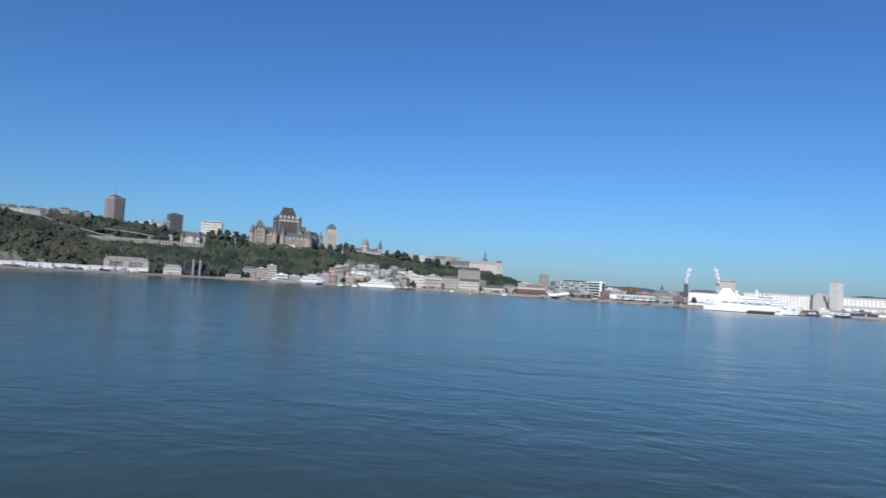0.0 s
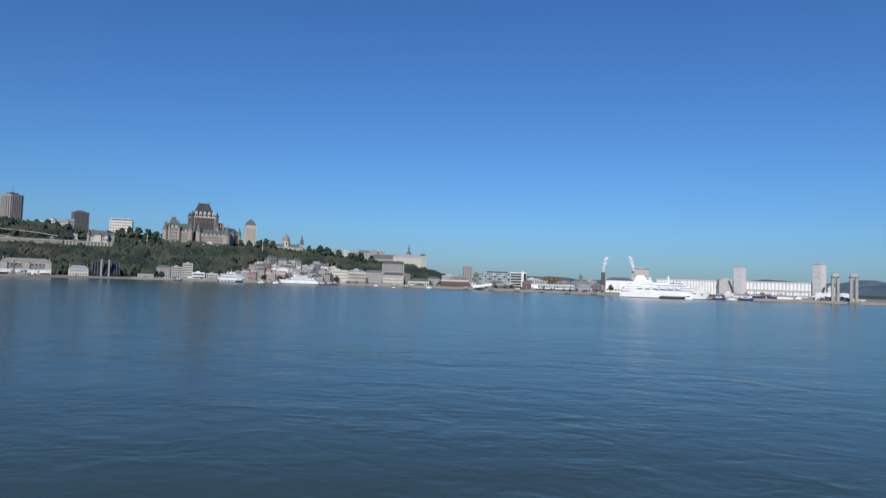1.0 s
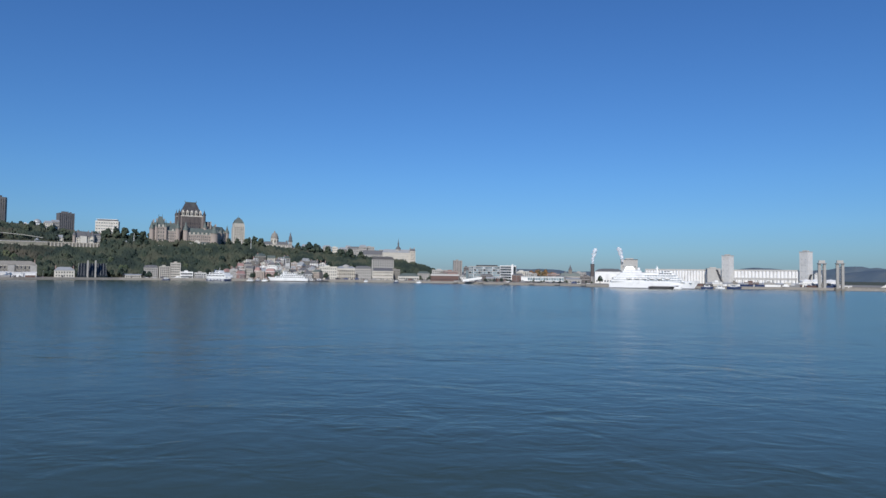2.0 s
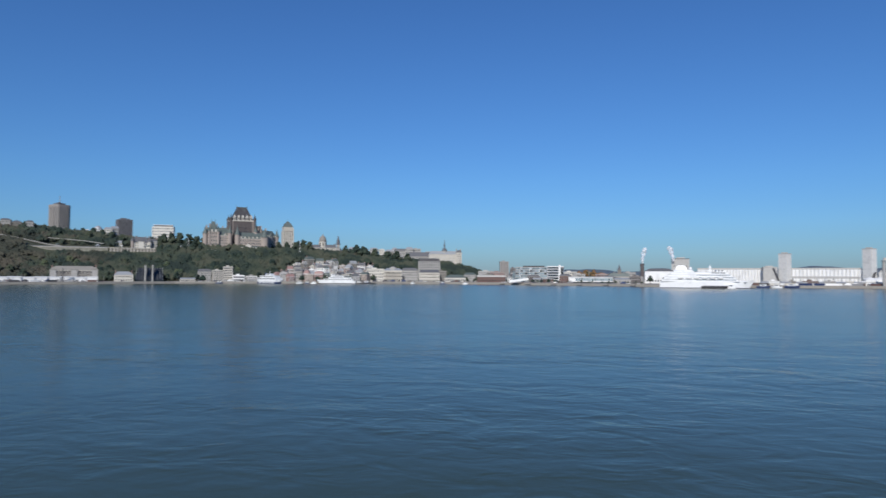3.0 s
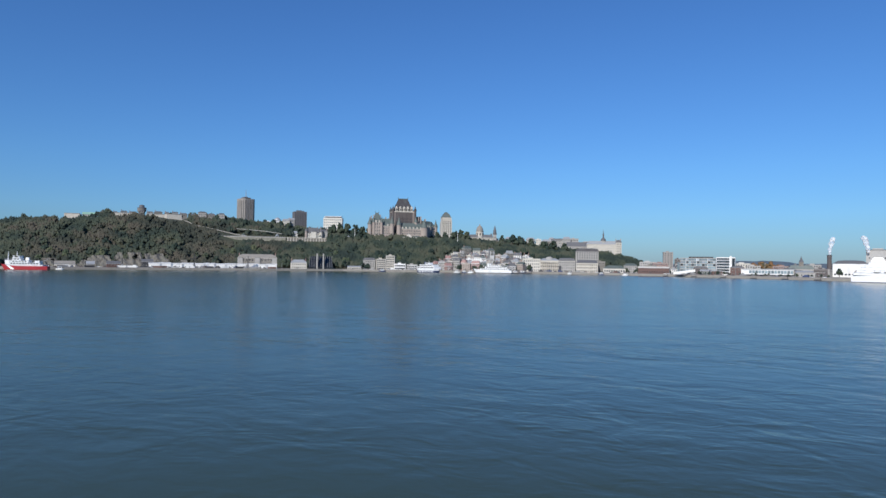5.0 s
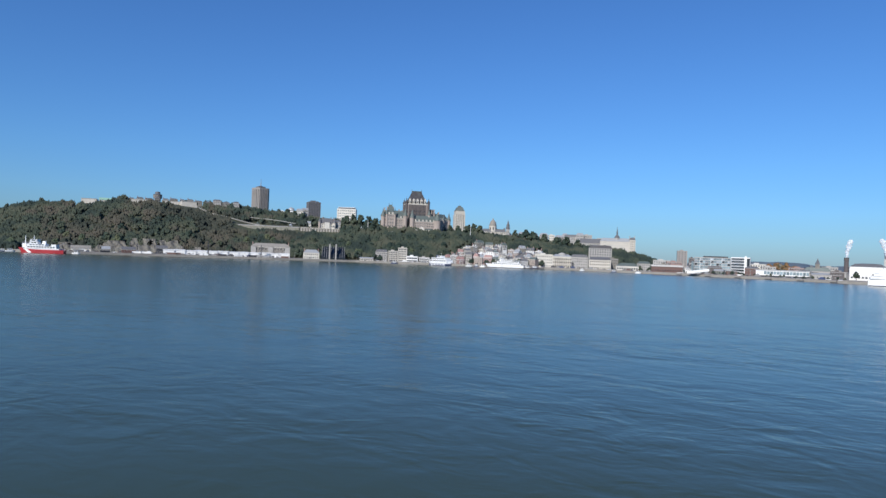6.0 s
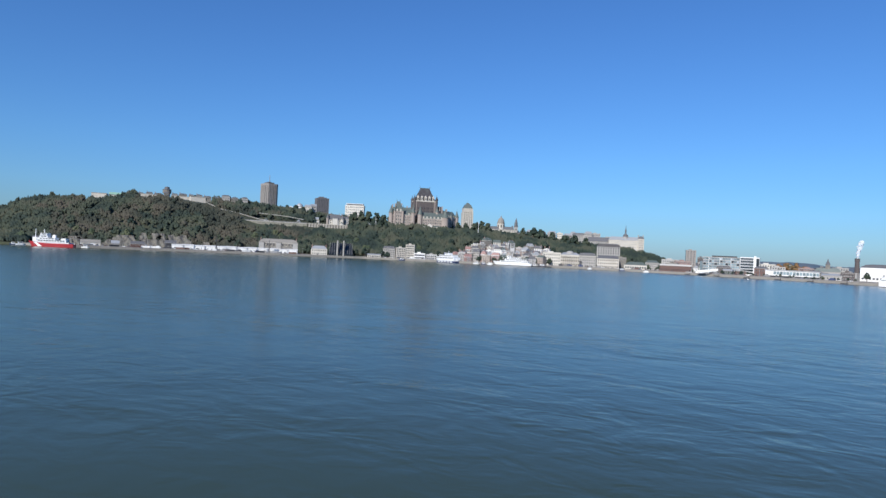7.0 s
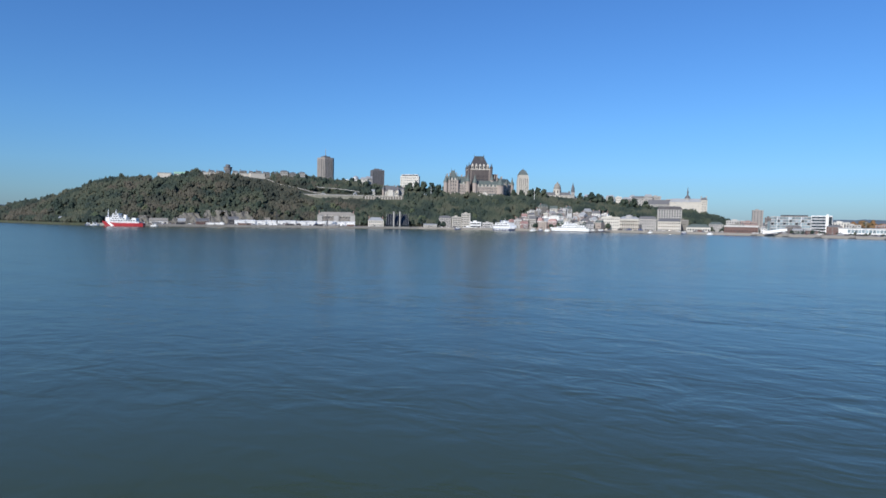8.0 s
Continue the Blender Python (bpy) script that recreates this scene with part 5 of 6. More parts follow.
# ---- the basin and the harbour front ----
ob = house("wharf_shed", at(21.45, 1078, 3, 0), 46, 18, 8.5, "long red-brown wharf shed with a pale roof line", "shed", RUST, "gable", 2.6, CREAM, 1, 12, (), (1.6, 1.6), RUST)
house("brick_tower_block", at(22.6, 1350, 5, 6), 18, 12, 37, "beige stepped concrete tower block", "tower block", TAN, "flat", 2, SLATE, 9, 3, (1,), (1.6, 2.0), deep=5)
house("brick_tower_block", at(23.35, 1355, 5, 0), 12, 12, 24, "brown lower tower block", "tower block", BROWN, "flat", 2, SLATE, 7, 3, deep=5)
for i, (b, r, w, h) in enumerate(((21.0, 1300, 30, 18), (22.0, 1260, 26, 16), (23.8, 1300, 30, 15), (20.4, 1400, 26, 14), (28.2, 1280, 26, 17), (29.0, 1270, 22, 13), (31.0, 1320, 30, 13), (33.1, 1280, 24, 16), (32.0, 1260, 20, 14))):
    house("harbour_building", at(b, r, 4, 5 * (i % 3)), w, 16, h, ("grey flat-roofed", "red brick", "grey stone", "brown brick", "cream flat-roofed")[i % 5] + " building behind the basin", "building", (CONCRETE, RED, STONE, BROWN, CREAM)[i % 5], "flat", 3, (TIN, SLATE)[i % 2], 4, max(3, int(w / 4)), win=(1.8, 1.8), deep=5, group="buildings behind the basin")
ob = thing("glass_office_block", at(25.0, 1115, 3, -3), "long blue-glass office building with pale floor slabs", "office building")
part("core", solid((-28, 24, 0.9, 20, -5, 26)), STONE, ob)
for s in range(7):
    part("floor_slab", solid((-28.6, 24.6, 0, 20.6, s * 4.2 - 0.1, s * 4.2 + 0.8)), CONCRETE, ob)
for s in range(6):
    for i in range(2, 15):
        part("pane", solid((-1.8, 1.8, 0.5, 0.9, s * 4.2 + 0.8, s * 4.2 + 4.1)), (BLUEGLASS, SHIPGLASS, BLUEGLASS, BLUEGLASS, BLUEGLASS, GLASS, BLUEGLASS)[(i * 5 + s * 3 + i // 4) % 7], ob, m=pose(-34 + i * 4, 0, 0))
for i in range(2, 16):
    part("mullion", solid((-0.3, 0.3, 0.1, 0.6, 0.8, 25.2)), (STEEL, WHITE)[i % 4 == 0], ob, m=pose(-36 + i * 4, 0, 0))
part("plant_room", solid((-16, 20, 6, 15, 26.1, 28.2)), DARK, ob)
part("stepped_end", solid((-33, -28.8, 2, 18, -5, 19)), BLUEGLASS, ob)
ob = thing("white_office_block", at(27.0, 1112, 3, -3), "white office block with stacked window bands", "office building")
part("wall", solid((-14, 13, 0, 18, -5, 27.5)), WHITE, ob)
for s in range(6):
    part("window_band", solid((-13.4, 4.6, -0.15, 0.1, 1.4 + s * 4.4, 4.2 + s * 4.4)), GLASS, ob)
    part("balcony", solid((-13.8, 4.8, -1.3, -0.15, 0.9 + s * 4.4, 1.4 + s * 4.4)), WHITE, ob)
part("stair_core", solid((5.2, 8, -0.5, 0, -1, 29.5)), WHITE, ob)
part("side_glazing", solid((8.4, 12.6, -0.12, 0.1, 0, 26)), GLASS, ob)
ob = thing("quay_ramp", at(23.85, 1016, 3, 0), "white sloping covered gangway on the quay", "gangway")
bm = solid((-15, 15, 0, 5, 2.5, 6))
for v in bm.verts:
    v.co.z += v.co.x / 15 * 2.2
part("tube", bm, WHITE, ob)
for x in (-12, 0, 12):
    part("leg", solid((x - 0.4, x + 0.4, 1, 4, -2, 4.5 + x / 15 * 2)), STEEL, ob)
ob = thing("cruise_terminal", at(30.0, 1025, 3, 0), "long low white terminal hall with a row of wide windows", "terminal")
part("wall", solid((-34, 32, 0, 16, -4, 9.5)), WHITE, ob)
part("roof", solid((-35, 33, -1, 17, 9.5, 10.3)), TIN, ob)
for i in range(14):
    part("window", solid((-1.7, 1.7, -0.15, 0.1, 3.8, 8)), BLUEGLASS, ob, m=pose(-22 + i * 4, 0, 0))
part("plinth", solid((-34.2, 32.2, -0.25, 0, -1, 2.4)), DARK, ob)
ob = thing("domed_station", at(32.3, 1105, 4, 0), "old station with stepped green roofs and a small spire", "station")
part("wall", solid((-17, 17, 0, 18, -5, 10)), STONE, ob)
part("roof", mansard(-17, 17, 0, 18, 10, 5, 3), GREEN, ob)
part("tower", solid((-3, 3, 2, 8, 10, 20)), DARKSTONE, ob)
part("spire", turned(0, 5, [(3.4, 20), (1.2, 25), (0.1, 29)], 8), SLATE, ob)
windows(ob, -16, 16, 9, 0, 3, 1.8, 3.4, GLASS, PALE)
house("quay_shed", at(32.9, 1000, 3, 0), 34, 14, 6, "grey harbour shed with a tin roof", "shed", STONE, "gable", 2, TIN, 1, 8)
house("quay_shed", at(33.6, 1000, 3, 0), 16, 14, 10, "brown brick harbour shed", "shed", BROWN, "flat", 2, SLATE, 2, 4)
for i in range(26):
    b = 22.4 + i * 0.44
    r = SHORE(b) + 2.0
    ob = thing("mooring_pontoon" if i % 5 == 0 else "shore_rock", at(b, r - (4 if i % 5 == 0 else 0), 0), "dark floating pontoon at the quay" if i % 5 == 0 else "dark riprap boulder at the water's edge", "pontoon" if i % 5 == 0 else "rock", "pontoons" if i % 5 == 0 else "riprap boulders")
    if i % 5 == 0:
        part("deck", solid((-4, 4, -2, 2, -0.5, 1.2)), DARK, ob)
        part("mooring_post", prism(bmesh.new(), circle(3, 0, 0.3, 6), -4, 3.4), DARK, ob)
    else:
        bm = bmesh.new()
        bmesh.ops.create_icosphere(bm, subdivisions=2, radius=1.6)
        for v in bm.verts:
            v.co *= 1 + 0.35 * noise.noise(v.co * 0.8 + Vector((i, 0, 0)))
            v.co.z *= 0.7
        part("stone", bm, DARKSTONE, ob)

rng = random.Random(44)
for i in range(26):
    b = 20.5 + 13.6 * (i + rng.random()) / 26
    kind = i % 3
    wall_paint, hue = rng.choice([(STONE, "grey"), (BROWN, "brown"), (RUST, "rusty red"), (WHITE, "white"), (DARKSTONE, "dark grey"), (GREEN, "grey-green")])
    house("harbour_shed", at(b, SHORE(b) + rng.uniform(70, 190), 3.2, rng.uniform(-20, 20)), rng.uniform(10, 24), 10, rng.uniform(5, 12), f"small {hue} building among the harbour sheds", "shed", wall_paint, ("gable", "flat", "hip")[kind], 2.5, (SLATE, TIN)[i % 2], 2, 4,
          win=(1.4, 1.4), deep=5, group="harbour sheds behind the quay")
for i in range(5):
    b = 23.5 + i * 2.1
    ob = thing("light_mast", at(b, SHORE(b) + 30, 3.2), "tall slim steel light mast on the harbour front", "light mast", "light masts of the harbour")
    part("pole", prism(bmesh.new(), circle(0, 0, 0.3, 6), -0.5, 17, 0.5), STEEL, ob)
    part("lamp_frame", solid((-1.6, 1.6, -0.25, 0.25, 16.6, 17.4)), STEEL, ob)

# power station with its steaming chimneys
ob = thing("chimney_stack", at(34.16, 1080, 3), "dark brick chimney stack", "chimney", "harbour chimneys")
part("shaft", turned(0, 0, [(3.6, -4), (2.8, 26), (3.1, 27), (3.1, 30.5)], 14), BROWN, ob)
part("rim", turned(0, 0, [(3.3, 30.5), (3.3, 31.2), (2.4, 31.2)], 14), DARK, ob)
ob = thing("paper_mill", at(35.45, 1058, 3, 0), "long white mill hall with a dark roof", "factory")
part("wall", solid((-20, 22, 0, 30, -5, 19)), WHITE, ob)
part("roof", mansard(-20, 22, 0, 30, 19, 4, 6), SLATE, ob)
part("lean_to", solid((6, 22, -8, 0, -4, 10)), STONE, ob)
for i in range(6):
    part("window", solid((-1.2, 1.2, -0.15, 0.1, 3, 5.2)), GLASS, ob, m=pose(-17 + i * 4.2, 0, 0))
part("gate", solid((-12, -8, -8.2, -8, -0.5, 5)), DARK, ob, m=pose(22, 0, 0))
ob = thing("grain_mill", at(37.15, 1195, 3, 0), "tall square grey concrete mill building", "mill")
part("wall", solid((-14, 15, 0, 26, -5, 41)), CONCRETE, ob)
part("roof", solid((-14.5, 15.5, -0.5, 26.5, 41, 42)), SLATE, ob)
part("roof_housing", solid((-6, 8, 6, 16, 42, 44)), CONCRETE, ob)
for s in range(3):
    windows(ob, -12, 13, 5, 0, 8 + s * 10, 1.2, 2.4, GLASS, CONCRETE)


def plume(b, r, z, tall, lean, wide, seed):
    """Steam as a billowing column that widens and bends with the wind, with loose puffs at its end."""
    bm = bmesh.new()
    n, rings = 16, []
    for i in range(30):
        u = i / 29
        s = wide * (0.28 + 0.55 * u) * (1 if u < 0.86 else 1 - (u - 0.86) * 5)
        cx = lean * u ** 1.6 + 0.9 * noise.noise(Vector((u * 5, seed, 0)))
        ring = []
        for x, y in circle(0, 0, 1, n):
            k = s * (1 + 0.5 * noise.noise(Vector((x * 1.1, y * 1.1, u * tall / 4.5 + seed * 9))) + 0.25 * noise.noise(Vector((x * 3, y * 3, u * tall / 1.8 + seed))))
            ring.append(bm.verts.new((cx + x * k, y * k, tall * u)))
        rings.append(ring)
    for lo, hi in zip(rings, rings[1:]):
        for i in range(n):
            bm.faces.new((lo[i], lo[(i + 1) % n], hi[(i + 1) % n], hi[i]))
    bm.faces.new(rings[0][::-1])
    bm.faces.new(rings[-1])
    ob = new("steam_plume", mesh_of(bm, STEAM, "steam_plume"))
    ob.data.shade_smooth()
    ob.matrix_world = at(b, r, z)
    tagged(ob, "white steam rising from a chimney", "steam", "steam plumes", kind="stuff")


plume(34.16, 1080, 34.5, 25, 5, 5.0, 1)
plume(36.62, 1190, 40, 26, -7, 6.5, 2)


def silo_row(b, r, w, h, n, label):
    ob = thing("grain_silos", at(b, r, 3, 0), label, "silo", "grain silos")
    step = w / n
    for i in range(n):
        part("silo", turned(-w / 2 + step * (i + 0.5), 0, [(step * 0.49, -4), (step * 0.49, h)], 14), WHITE, ob)
    part("gallery", solid((-w / 2, w / 2, -step * 0.3, step * 1.5, h, h + 2.4)), CONCRETE, ob)
    part("back_wall", solid((-w / 2, w / 2, step * 0.2, step * 2, -4, h)), CONCRETE, ob)
    part("plinth", solid((-w / 2, w / 2, -step * 0.6, 0, -4, 2.2)), DARKSTONE, ob)
    return ob


silo_row(40.9, 1105, 94, 22, 22, "row of white concrete grain silos")
silo_row(47.3, 1100, 98, 22, 20, "row of white concrete grain silos with a grey gallery")
for b, r, w, d, h, label in ((44.82, 1096, 12.5, 12.5, 45, "tall white grain elevator tower"), (50.34, 1096, 12.5, 12.5, 50.5, "tall white grain elevator tower"), (43.75, 1098, 19, 18, 25, "grey concrete grain elevator block"), (51.1, 1100, 9, 14, 18, "low white grain elevator block")):
    ob = thing("grain_elevator", at(b, r, 3, -30 if h > 40 else 6), label, "grain elevator", "grain elevators")
    part("wall", solid((-w / 2, w / 2, -d / 2, d / 2, -5, h)), CONCRETE if "grey" in label else LIMEWASH, ob)
    part("roof", solid((-w / 2 - 0.4, w / 2 + 0.4, -d / 2 - 0.4, d / 2 + 0.4, h, h + 0.9)), CONCRETE, ob)
    part("roof_housing", solid((-w * 0.3, w * 0.2, -d * 0.2, d * 0.3, h + 0.9, h + 2.6)), CONCRETE, ob)
    for s in range(int(h / 9)):
        windows(ob, -w / 2 + 1, w / 2 - 1, 2, -d / 2, 5 + s * 8.5, 0.7, 1.1, SHIPGLASS, CONCRETE)
for b, r, dx, h in ((44.25, 1090, 9, 24), (50.55, 1088, -5, 18)):
    ob = thing("conveyor_gantry", at(b, r, 3), "dark sloping conveyor gantry between grain towers", "conveyor")
    bm = solid((-1.4, 1.4, -1.2, 1.2, 0, h))
    for v in bm.verts:
        v.co.x -= v.co.z / h * dx - dx / 2
    part("gantry", bm, DARK, ob)
    part("support", solid((-0.5, 0.5, -0.6, 0.6, -4, h * 0.5)), STEEL, ob)
for b, r, rad in ((50.35, 1040, 8), (51.95, 1040, 9), (50.9, 1045, 7)):
    ob = thing("storage_tank", at(b, r, 3), "squat white storage tank", "tank", "storage tanks")
    part("shell", turned(0, 0, [(rad, -3), (rad, 8)], 18), WHITE, ob)
    part("lid", turned(0, 0, [(rad + 0.2, 8), (rad * 0.6, 10), (0.3, 11)], 18), WHITE, ob)
for b in (51.38, 52.56):
    ob = thing("loading_tower", at(b, 982, 0, 10), "grey lattice ship-loading tower with two columns", "loading tower", "ship-loading towers")
    for x in (-3, 3):
        part("column", solid((x - 1.5, x + 1.5, -2.2, 2.2, -4, 34)), STONE, ob)
    for z in range(4, 34, 6):
        part("brace", solid((-2, 2, -0.5, 0.5, z, z + 0.8)), STEEL, ob)
        part("diagonal", solid((-3.4, 3.4, -0.25, 0.25, -0.3, 0.3)), STEEL, ob, m=pose(0, 0, z + 3.3, 0, 52, 0))
    part("platform", solid((-5, 5, -3.5, 3.5, 34, 35.2)), STEEL, ob)
    part("head", solid((-3.6, 3.6, -2, 2, 35.2, 38.6)), CONCRETE, ob)
    part("footing", solid((-6, 6, -4, 4, -4, 2.5)), DARKSTONE, ob)
for i in range(15):
    b = 43.4 + i * 0.63
    r = SHORE(b) + 26
    house("dock_shed", at(b, r, 3, 3 * (i % 3)), 8 + 5 * (i % 3), 9, 3 + 1.5 * (i % 2), ("rusty red", "white", "grey", "dark grey", "cream")[i % 5] + " dockside shed below the silos", "shed", (RUST, WHITE, STONE, DARKSTONE, CREAM)[i % 5], ("gable", "flat")[i % 2], 1.6, (TIN, SLATE)[i % 2], 1, 4, win=(1.2, 1.0), group="dockside sheds")
ob = thing("conveyor_bridge", at(47.5, 1020, 3, 0), "long grey conveyor bridge along the dock", "conveyor")
part("bridge", solid((-40, 40, -1.5, 1.5, 9, 12)), CONCRETE, ob)
for i in range(9):
    part("trestle", solid((-0.5, 0.5, -1, 1, -3, 9)), STEEL, ob, m=pose(-38 + i * 9.5, 0, 0))
def container(m, paint, label):
    ob = thing("shipping_container", m, label, "container", "containers on the dock")
    part("body", solid((-6, 6, -1.2, 1.2, 0, 2.6)), paint, ob)
    for i in range(9):
        part("rib", solid((-0.15, 0.15, -1.3, -1.2, 0.15, 2.45)), paint, ob, m=pose(-5.2 + i * 1.3, 0, 0))
    part("door", solid((6, 6.1, -1.1, 1.1, 0.1, 2.5)), paint, ob)


rng = random.Random(31)
for i in range(30):
    b = 42.6 + 10.6 * (i + rng.random()) / 30
    paint, hue = rng.choice([(RUST, "rusty red"), (STEEL, "grey"), (WHITE, "white"), (NAVY, "dark blue"), (CREAM, "cream"), (DARK, "black")])
    container(at(b, SHORE(b) + rng.choice((8, 13, 36, 41)), 3.2, rng.uniform(-25, 25)), paint, f"{hue} steel shipping container on the dock")
for i in range(14):
    b = -26.5 + 16 * (i + rng.random()) / 14
    paint, hue = rng.choice([(STEEL, "grey"), (DARK, "black"), (RUST, "rusty red"), (WHITE, "white")])
    container(at(b, SHORE(b) + 6, 3.2, rng.uniform(-25, 25)), paint, f"{hue} steel shipping container on the quay")
ob = thing("breakwater", at(56.0, 1000, 0, 4), "low grey breakwater with a pale ramp", "breakwater")
part("mound", prism(bmesh.new(), [(-60, -4), (60, -4), (60, 12), (-60, 12)], -4, 4.5, 0.96), DARKSTONE, ob)
part("ramp", prism(bmesh.new(), [(-16, -2), (8, -2), (8, 6), (-16, 6)], 4.4, 10, 0.3), CREAM, ob)


# ---- vessels ----
def hull(long, beam, free, draft=2.0, sheer=1.5, rake=6.0, mid=0.62, stern=0.75):
    """A ship's hull along x, its bow at +x: sections from a wide stern through a full middle to a raked stem."""
    bm = bmesh.new()
    rings = []
    n = 22
    for i in range(n + 1):
        s = i / n
        k = 1 - ((s - mid) / (1 - mid)) ** 2.2 if s > mid else stern + (1 - stern) * min(1, s / 0.2)
        k = max(k, 0.02)
        x = (s - 0.5) * long
        lift = sheer * max(0, (s - 0.45) / 0.55) ** 2
        lean = rake * max(0, (s - 0.6) / 0.4) ** 2
        rings.append([bm.verts.new(p) for p in ((x, -beam / 2 * k, free + lift), (x - lean * 0.75, -beam / 2 * k * 0.94, 0.2), (x - lean, -beam / 2 * k * 0.7, -draft),
                                                (x - lean, beam / 2 * k * 0.7, -draft), (x - lean * 0.75, beam / 2 * k * 0.94, 0.2), (x, beam / 2 * k, free + lift))])
    for p, q in zip(rings, rings[1:]):
        for j in range(6):
            bm.faces.new((p[j], q[j], q[(j + 1) % 6], p[(j + 1) % 6]))
    bm.faces.new(rings[0][::-1])
    bm.faces.new(rings[-1])
    return bm


def deckhouse(ob, x0, x1, half, z0, z1, material, band=True, slope=1.0, glass=None, first=-999):
    bm = bmesh.new()
    v = [bm.verts.new(p) for p in ((x0, -half, z0), (x1, -half, z0), (x1, half, z0), (x0, half, z0), (x0 + 0.3 * slope, -half, z1), (x1 - slope, -half, z1), (x1 - slope, half, z1), (x0 + 0.3 * slope, half, z1))]
    for f in ((0, 1, 5, 4), (1, 2, 6, 5), (2, 3, 7, 6), (3, 0, 4, 7), (4, 5, 6, 7), (3, 2, 1, 0)):
        bm.faces.new([v[k] for k in f])
    d = part("deckhouse", bm, material, ob)
    part("deck_edge", solid((x0 - 0.8, x1 - slope * 0.5, -half - 0.7, half + 0.7, z1, z1 + 0.25)), material, ob)
    if band:
        n = max(2, int((x1 - x0 - 3) / 3.2))
        for i in range(n):
            x = x0 + 1.5 + (x1 - x0 - 3 - slope) * (i + 0.5) / n
            for y in (-half, half) if x > first else ():
                part("window", solid((x - 1.15, x + 1.15, y - 0.08, y + 0.08, z0 + (z1 - z0) * 0.4, z0 + (z1 - z0) * 0.78)), glass or GLASS, d)
    return d


def cruise_ship():
    ob = thing("cruise_ship", at(39.15, 858, 0, 4), "white multi-deck cruise ship moored at the quay", "ship")
    part("hull", hull(108, 18, 8.0, 3, 2.2, 9), HULLWHITE, ob)
    for i, (x0, x1, half, z0) in enumerate(((-52, 36, 8.8, 8.0), (-49, 33, 8.6, 10.9), (-45, 29, 8.3, 13.8), (-41, 24, 7.6, 16.7))):
        deckhouse(ob, x0, x1, half, z0, z0 + 2.9, HULLWHITE, True, 2.0, GLASS if i == 3 else SHIPGLASS, 6 if i == 3 else -12)
    deckhouse(ob, -38, -14, 6.5, 19.6, 22.2, HULLWHITE, False, 2.4, SHIPGLASS)
    deckhouse(ob, 10, 22, 6.8, 19.6, 22.0, HULLWHITE, True, 2.0, DARK)
    part("funnel", prism(bmesh.new(), [(-36, -3), (-22, -3), (-22, 3), (-36, 3)], 22.2, 27.5, 0.6), HULLWHITE, ob)
    part("radome", turned(-18, 0, [(0.6, 22), (1.8, 23.2), (1.6, 25), (0.2, 26)], 12), HULLWHITE, ob)
    part("mast", prism(bmesh.new(), [(3, -0.6), (5, -0.6), (5, 0.6), (3, 0.6)], 19.6, 28, 0.4), HULLWHITE, ob)
    part("radar_bar", solid((2, 6, -0.2, 0.2, 25, 25.5)), HULLWHITE, ob)
    for i in range(6):
        b = part("lifeboat", turned(0, 0, [(0.1, -3.4), (1.0, -2.2), (1.25, 0), (1.0, 2.2), (0.1, 3.4)], 10), WHITE, ob, m=pose(-30 + i * 9, -9.9, 12.2, 0, 90, 0))
    part("bow_opening", solid((41, 44, -5.6, 5.6, 6.6, 7.4)), SHIPGLASS, ob)
    part("boot_stripe", hull(108.1, 18.2, 0.7, 2.9, 0, 9), NAVY, ob)
    barge = thing("mooring_barge", at(39.75, 842, 0, 4), "low dark barge alongside a white ship", "barge")
    part("hull", hull(30, 7, 2.6, 1, 0.2, 1.5), DARK, barge)
    part("deck_rail", solid((-13, 13, -3.2, -3.1, 2.6, 3.4)), STEEL, barge)
    boat = thing("pilot_boat", at(41.0, 850, 0, 0), "small white launch beside the ship's bow", "boat")
    part("hull", hull(13, 4, 1.8, 0.8, 0.8, 2), HULLWHITE, boat)
    deckhouse(boat, -3, 3, 1.5, 1.8, 4.2, HULLWHITE)


cruise_ship()


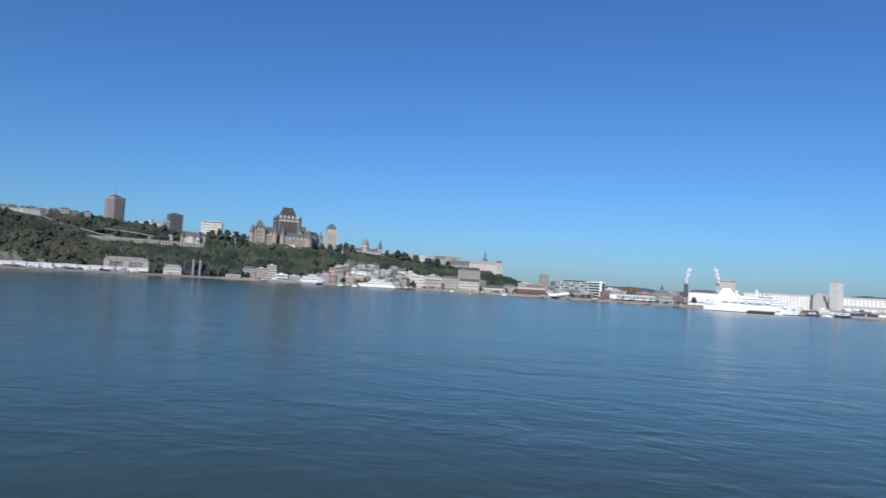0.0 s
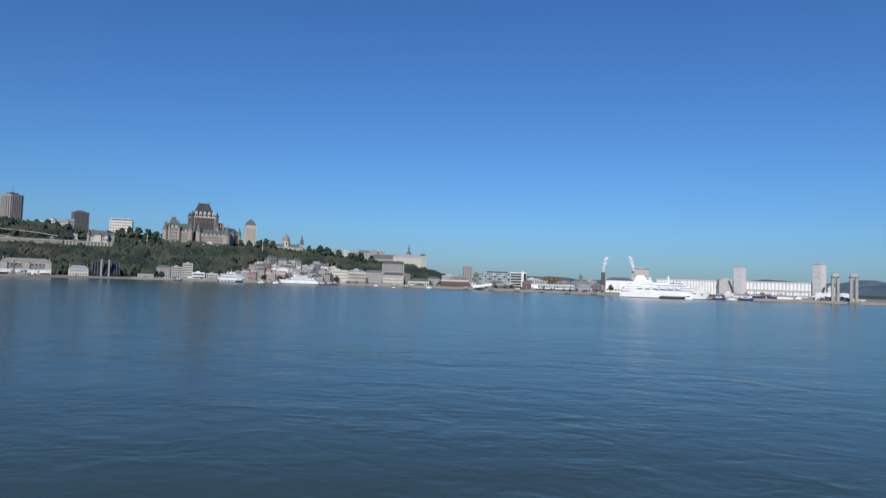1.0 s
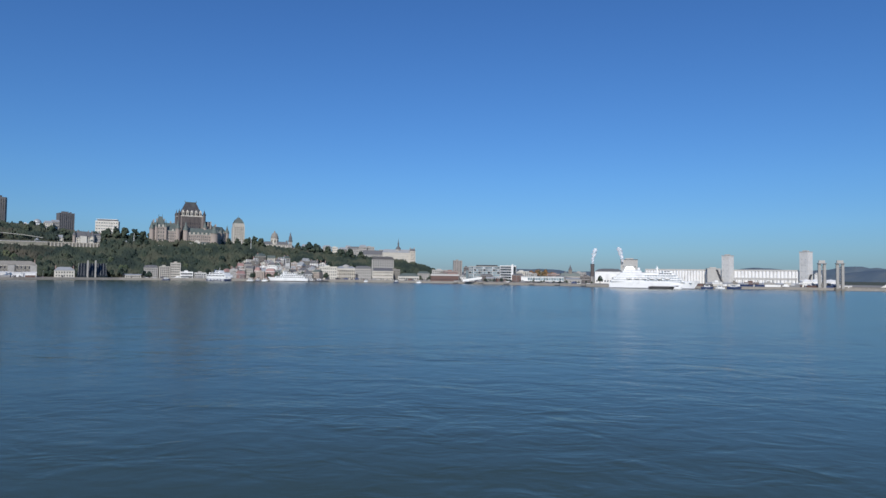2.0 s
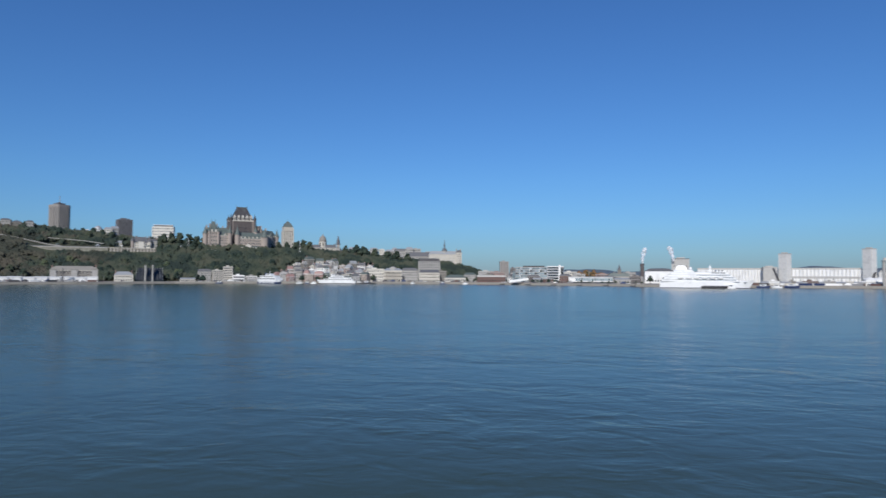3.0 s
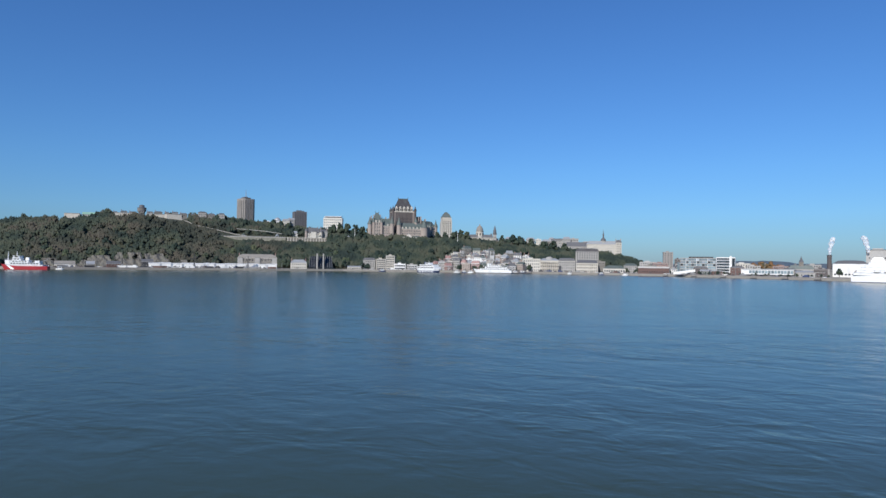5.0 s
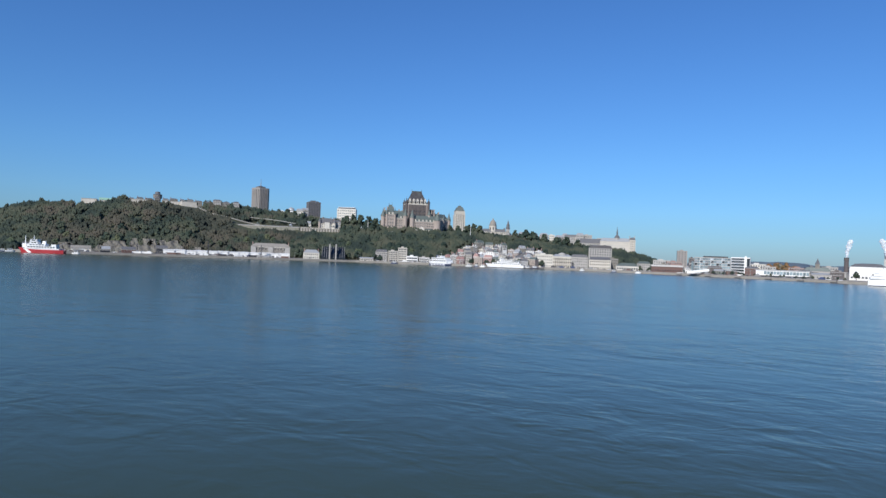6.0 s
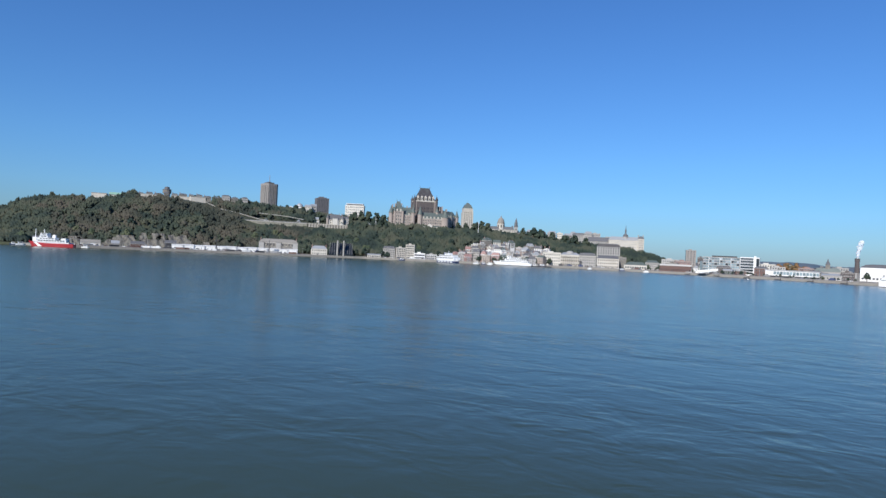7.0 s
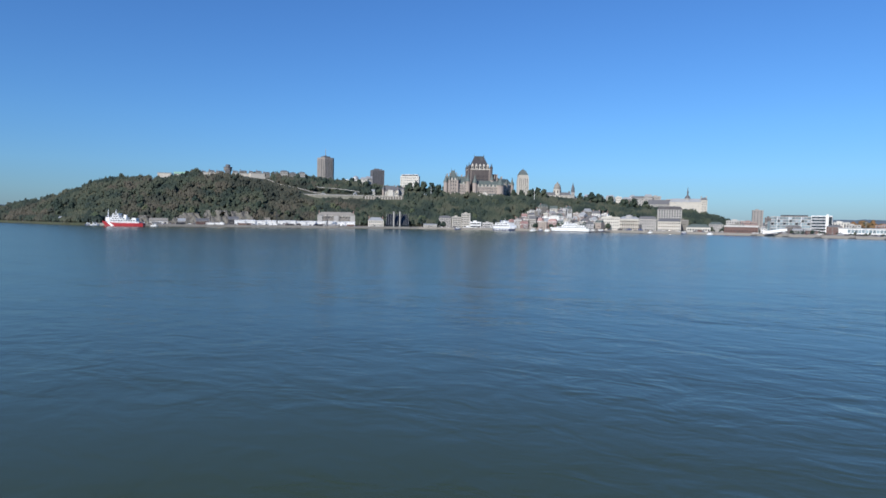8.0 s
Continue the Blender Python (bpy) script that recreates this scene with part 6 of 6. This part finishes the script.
def red_ship():
    ob = thing("icebreaker", at(-28.85, 962, 0, 158), "red-hulled icebreaker with white superstructure and a white bow stripe", "ship")
    part("hull", hull(54, 13, 4.4, 2, 2.2, 5), HULLRED, ob)
    deckhouse(ob, -22, 19, 5.2, 4.4, 6.0, HULLWHITE, False)
    bm = bmesh.new()
    for y in (-6.0, 6.0):
        s = 1 if y > 0 else -1
        v = [bm.verts.new(p) for p in ((9, y + s * 0.4, 0.4), (13, y + s * 0.15, 0.4), (19.5, y * 0.72 + s * 0.25, 5.6), (15, y * 0.92 + s * 0.3, 5.2), (9, y, 0.4), (13, y - s * 0.2, 0.4), (19.5, y * 0.72, 5.6), (15, y * 0.92, 5.2))]
        for f in ((0, 1, 2, 3), (7, 6, 5, 4), (0, 4, 5, 1), (1, 5, 6, 2), (2, 6, 7, 3), (3, 7, 4, 0)):
            bm.faces.new([v[k] for k in f])
    part("bow_stripe", bm, HULLWHITE, ob, "diagonal white stripe")
    deckhouse(ob, -19, 17, 5.6, 6.0, 8.6, HULLWHITE, True)
    deckhouse(ob, -6, 15, 5.3, 8.6, 11.2, HULLWHITE, True)
    deckhouse(ob, 3, 13, 5.0, 11.2, 14.0, HULLWHITE, True)
    deckhouse(ob, 4, 12, 5.6, 14.0, 16.8, HULLWHITE, True)
    deckhouse(ob, -18, -12, 4.4, 8.6, 11.0, HULLWHITE, False)
    part("foredeck_house", solid((16.5, 21, -3.5, 3.5, 6.5, 11.5)), HULLWHITE, ob)
    part("foremast", prism(bmesh.new(), circle(19, 0, 0.6, 6), 11.5, 22, 0.4), HULLWHITE, ob)
    part("mast", prism(bmesh.new(), circle(9, 0, 0.5, 6), 16.8, 22, 0.4), HULLWHITE, ob)
    part("yard", solid((8.8, 9.2, -2, 2, 19.4, 19.9)), HULLWHITE, ob)
    part("funnel", prism(bmesh.new(), [(-5, -2), (-1, -2), (-1, 2), (-5, 2)], 11.2, 15, 0.8), HULLWHITE, ob)
    part("crane_post", prism(bmesh.new(), circle(-20.5, 0, 0.5, 8), 5.9, 11), STEEL, ob)
    part("crane_jib", solid((-6, 0, -0.3, 0.3, -0.3, 0.3)), STEEL, ob, m=pose(-20.5, 0, 10.6, 0, 24, 0))
    part("after_deck_rail", solid((-25.5, -22, -4.6, -4.4, 4.2, 5.4)), HULLWHITE, ob)


red_ship()


def ferry_boat():
    ob = thing("ferry", at(2.45, 1052, 0, -50), "white double-ended car ferry with a dark blue hull at its berth", "ferry")
    part("hull", hull(50, 14, 5.6, 2, 0.4, 3, 0.8, 0.6), HULLWHITE, ob)
    part("lower_hull", hull(50.3, 14.3, 3.0, 2.2, 0.2, 3, 0.8, 0.6), NAVY, ob)
    deckhouse(ob, -22, 22, 6.6, 5.6, 9.4, HULLWHITE, True, 2.0, DARK)
    deckhouse(ob, -17, 17, 6.0, 9.4, 12.6, HULLWHITE, True, 2.0, DARK)
    deckhouse(ob, -5, 5, 4.2, 12.6, 15.6, HULLWHITE, True, 1.0, DARK)
    part("funnel", prism(bmesh.new(), [(-11, -1.4), (-8, -1.4), (-8, 1.4), (-11, 1.4)], 12.6, 17, 0.8), NAVY, ob)
    part("mast", prism(bmesh.new(), circle(0, 0, 0.3, 6), 15.6, 20, 0.4), HULLWHITE, ob)
    for y in (-6.8, 6.8):
        for i in range(5):
            part("hull_stripe", solid((-2.4, 2.4, y - 0.5, y + 0.5, 0.9, 2.4)), HULLWHITE, ob, m=pose(-15 + i * 7.4, 0, 0))


ferry_boat()


def excursion_boat():
    ob = thing("excursion_boat", at(7.98, 1064, 0, 170), "long white excursion boat with open decks moored at the quay", "ship")
    part("hull", hull(63, 12, 5.0, 2, 2.0, 6), HULLWHITE, ob)
    part("boot_stripe", hull(63.1, 12.3, 1.0, 2, 0, 6), DARK, ob)
    deckhouse(ob, -27, 20, 5.4, 5.0, 8.0, HULLWHITE, True, 1.0, DARK)
    deckhouse(ob, -24, 12, 5.0, 8.0, 10.8, HULLWHITE, True, 1.0, DARK)
    deckhouse(ob, -12, 8, 3.6, 10.8, 13.4, HULLWHITE, True, 1.0, DARK)
    deckhouse(ob, 2, 8, 3.0, 13.4, 16.0, HULLWHITE, True, 1.0, DARK)
    part("funnel", prism(bmesh.new(), [(-8, -1.5), (-4, -1.5), (-4, 1.5), (-8, 1.5)], 13.4, 17.5, 0.85), DARK, ob)
    part("mast", prism(bmesh.new(), circle(0, 0, 0.3, 6), 13.4, 21, 0.4), HULLWHITE, ob)
    part("sun_canopy", solid((-25, -13, -5, 5, 13.2, 13.5)), HULLWHITE, ob)
    for x in (-24, -19, -14):
        for y in (-4.6, 4.6):
            part("canopy_post", prism(bmesh.new(), circle(x, y, 0.15, 5), 10.8, 13.2), HULLWHITE, ob)


excursion_boat()
for i, (b, off, long) in enumerate(((4.9, 14, 11), (5.5, 12, 9), (6.1, 15, 10), (-1.6, 10, 12), (9.9, 8, 12), (10.6, 8, 14), (14.6, 9, 8), (17.2, 10, 10), (19.2, 10, 9), (43.3, 12, 16), (44.2, 14, 13), (45.3, 14, 18), (-30.8, 10, 12), (-31.3, 12, 9), (-26.6, 14, 10))):
    ob = thing("motor_boat", at(b, SHORE(b) - off, 0, (8, 170, -12)[i % 3]), ("small white motor launch moored at the quay", "small dark workboat moored at the quay")[i % 2], "boat", "small boats at the quays")
    part("hull", hull(long, long * 0.3, long * 0.15, 0.6, 0.6, 1.5), (HULLWHITE, NAVY)[i % 2], ob)
    deckhouse(ob, -long * 0.25, long * 0.2, long * 0.1, long * 0.15, long * 0.15 + 2.2, HULLWHITE, True, 0.5)
    part("mast", prism(bmesh.new(), circle(0, 0, 0.08, 5), long * 0.15 + 2, long * 0.15 + 5, 0.5), STEEL, ob)
pontoon = thing("landing_stage", at(10.0, 1078, 0, 0), "long dark floating landing stage", "landing stage")
part("deck", solid((-26, 26, -2.5, 2.5, -0.6, 1.6)), DARK, pontoon)
for i in range(6):
    part("mooring_post", prism(bmesh.new(), circle(-25 + i * 10, 2.2, 0.35, 6), -4, 4.5), DARK, pontoon)
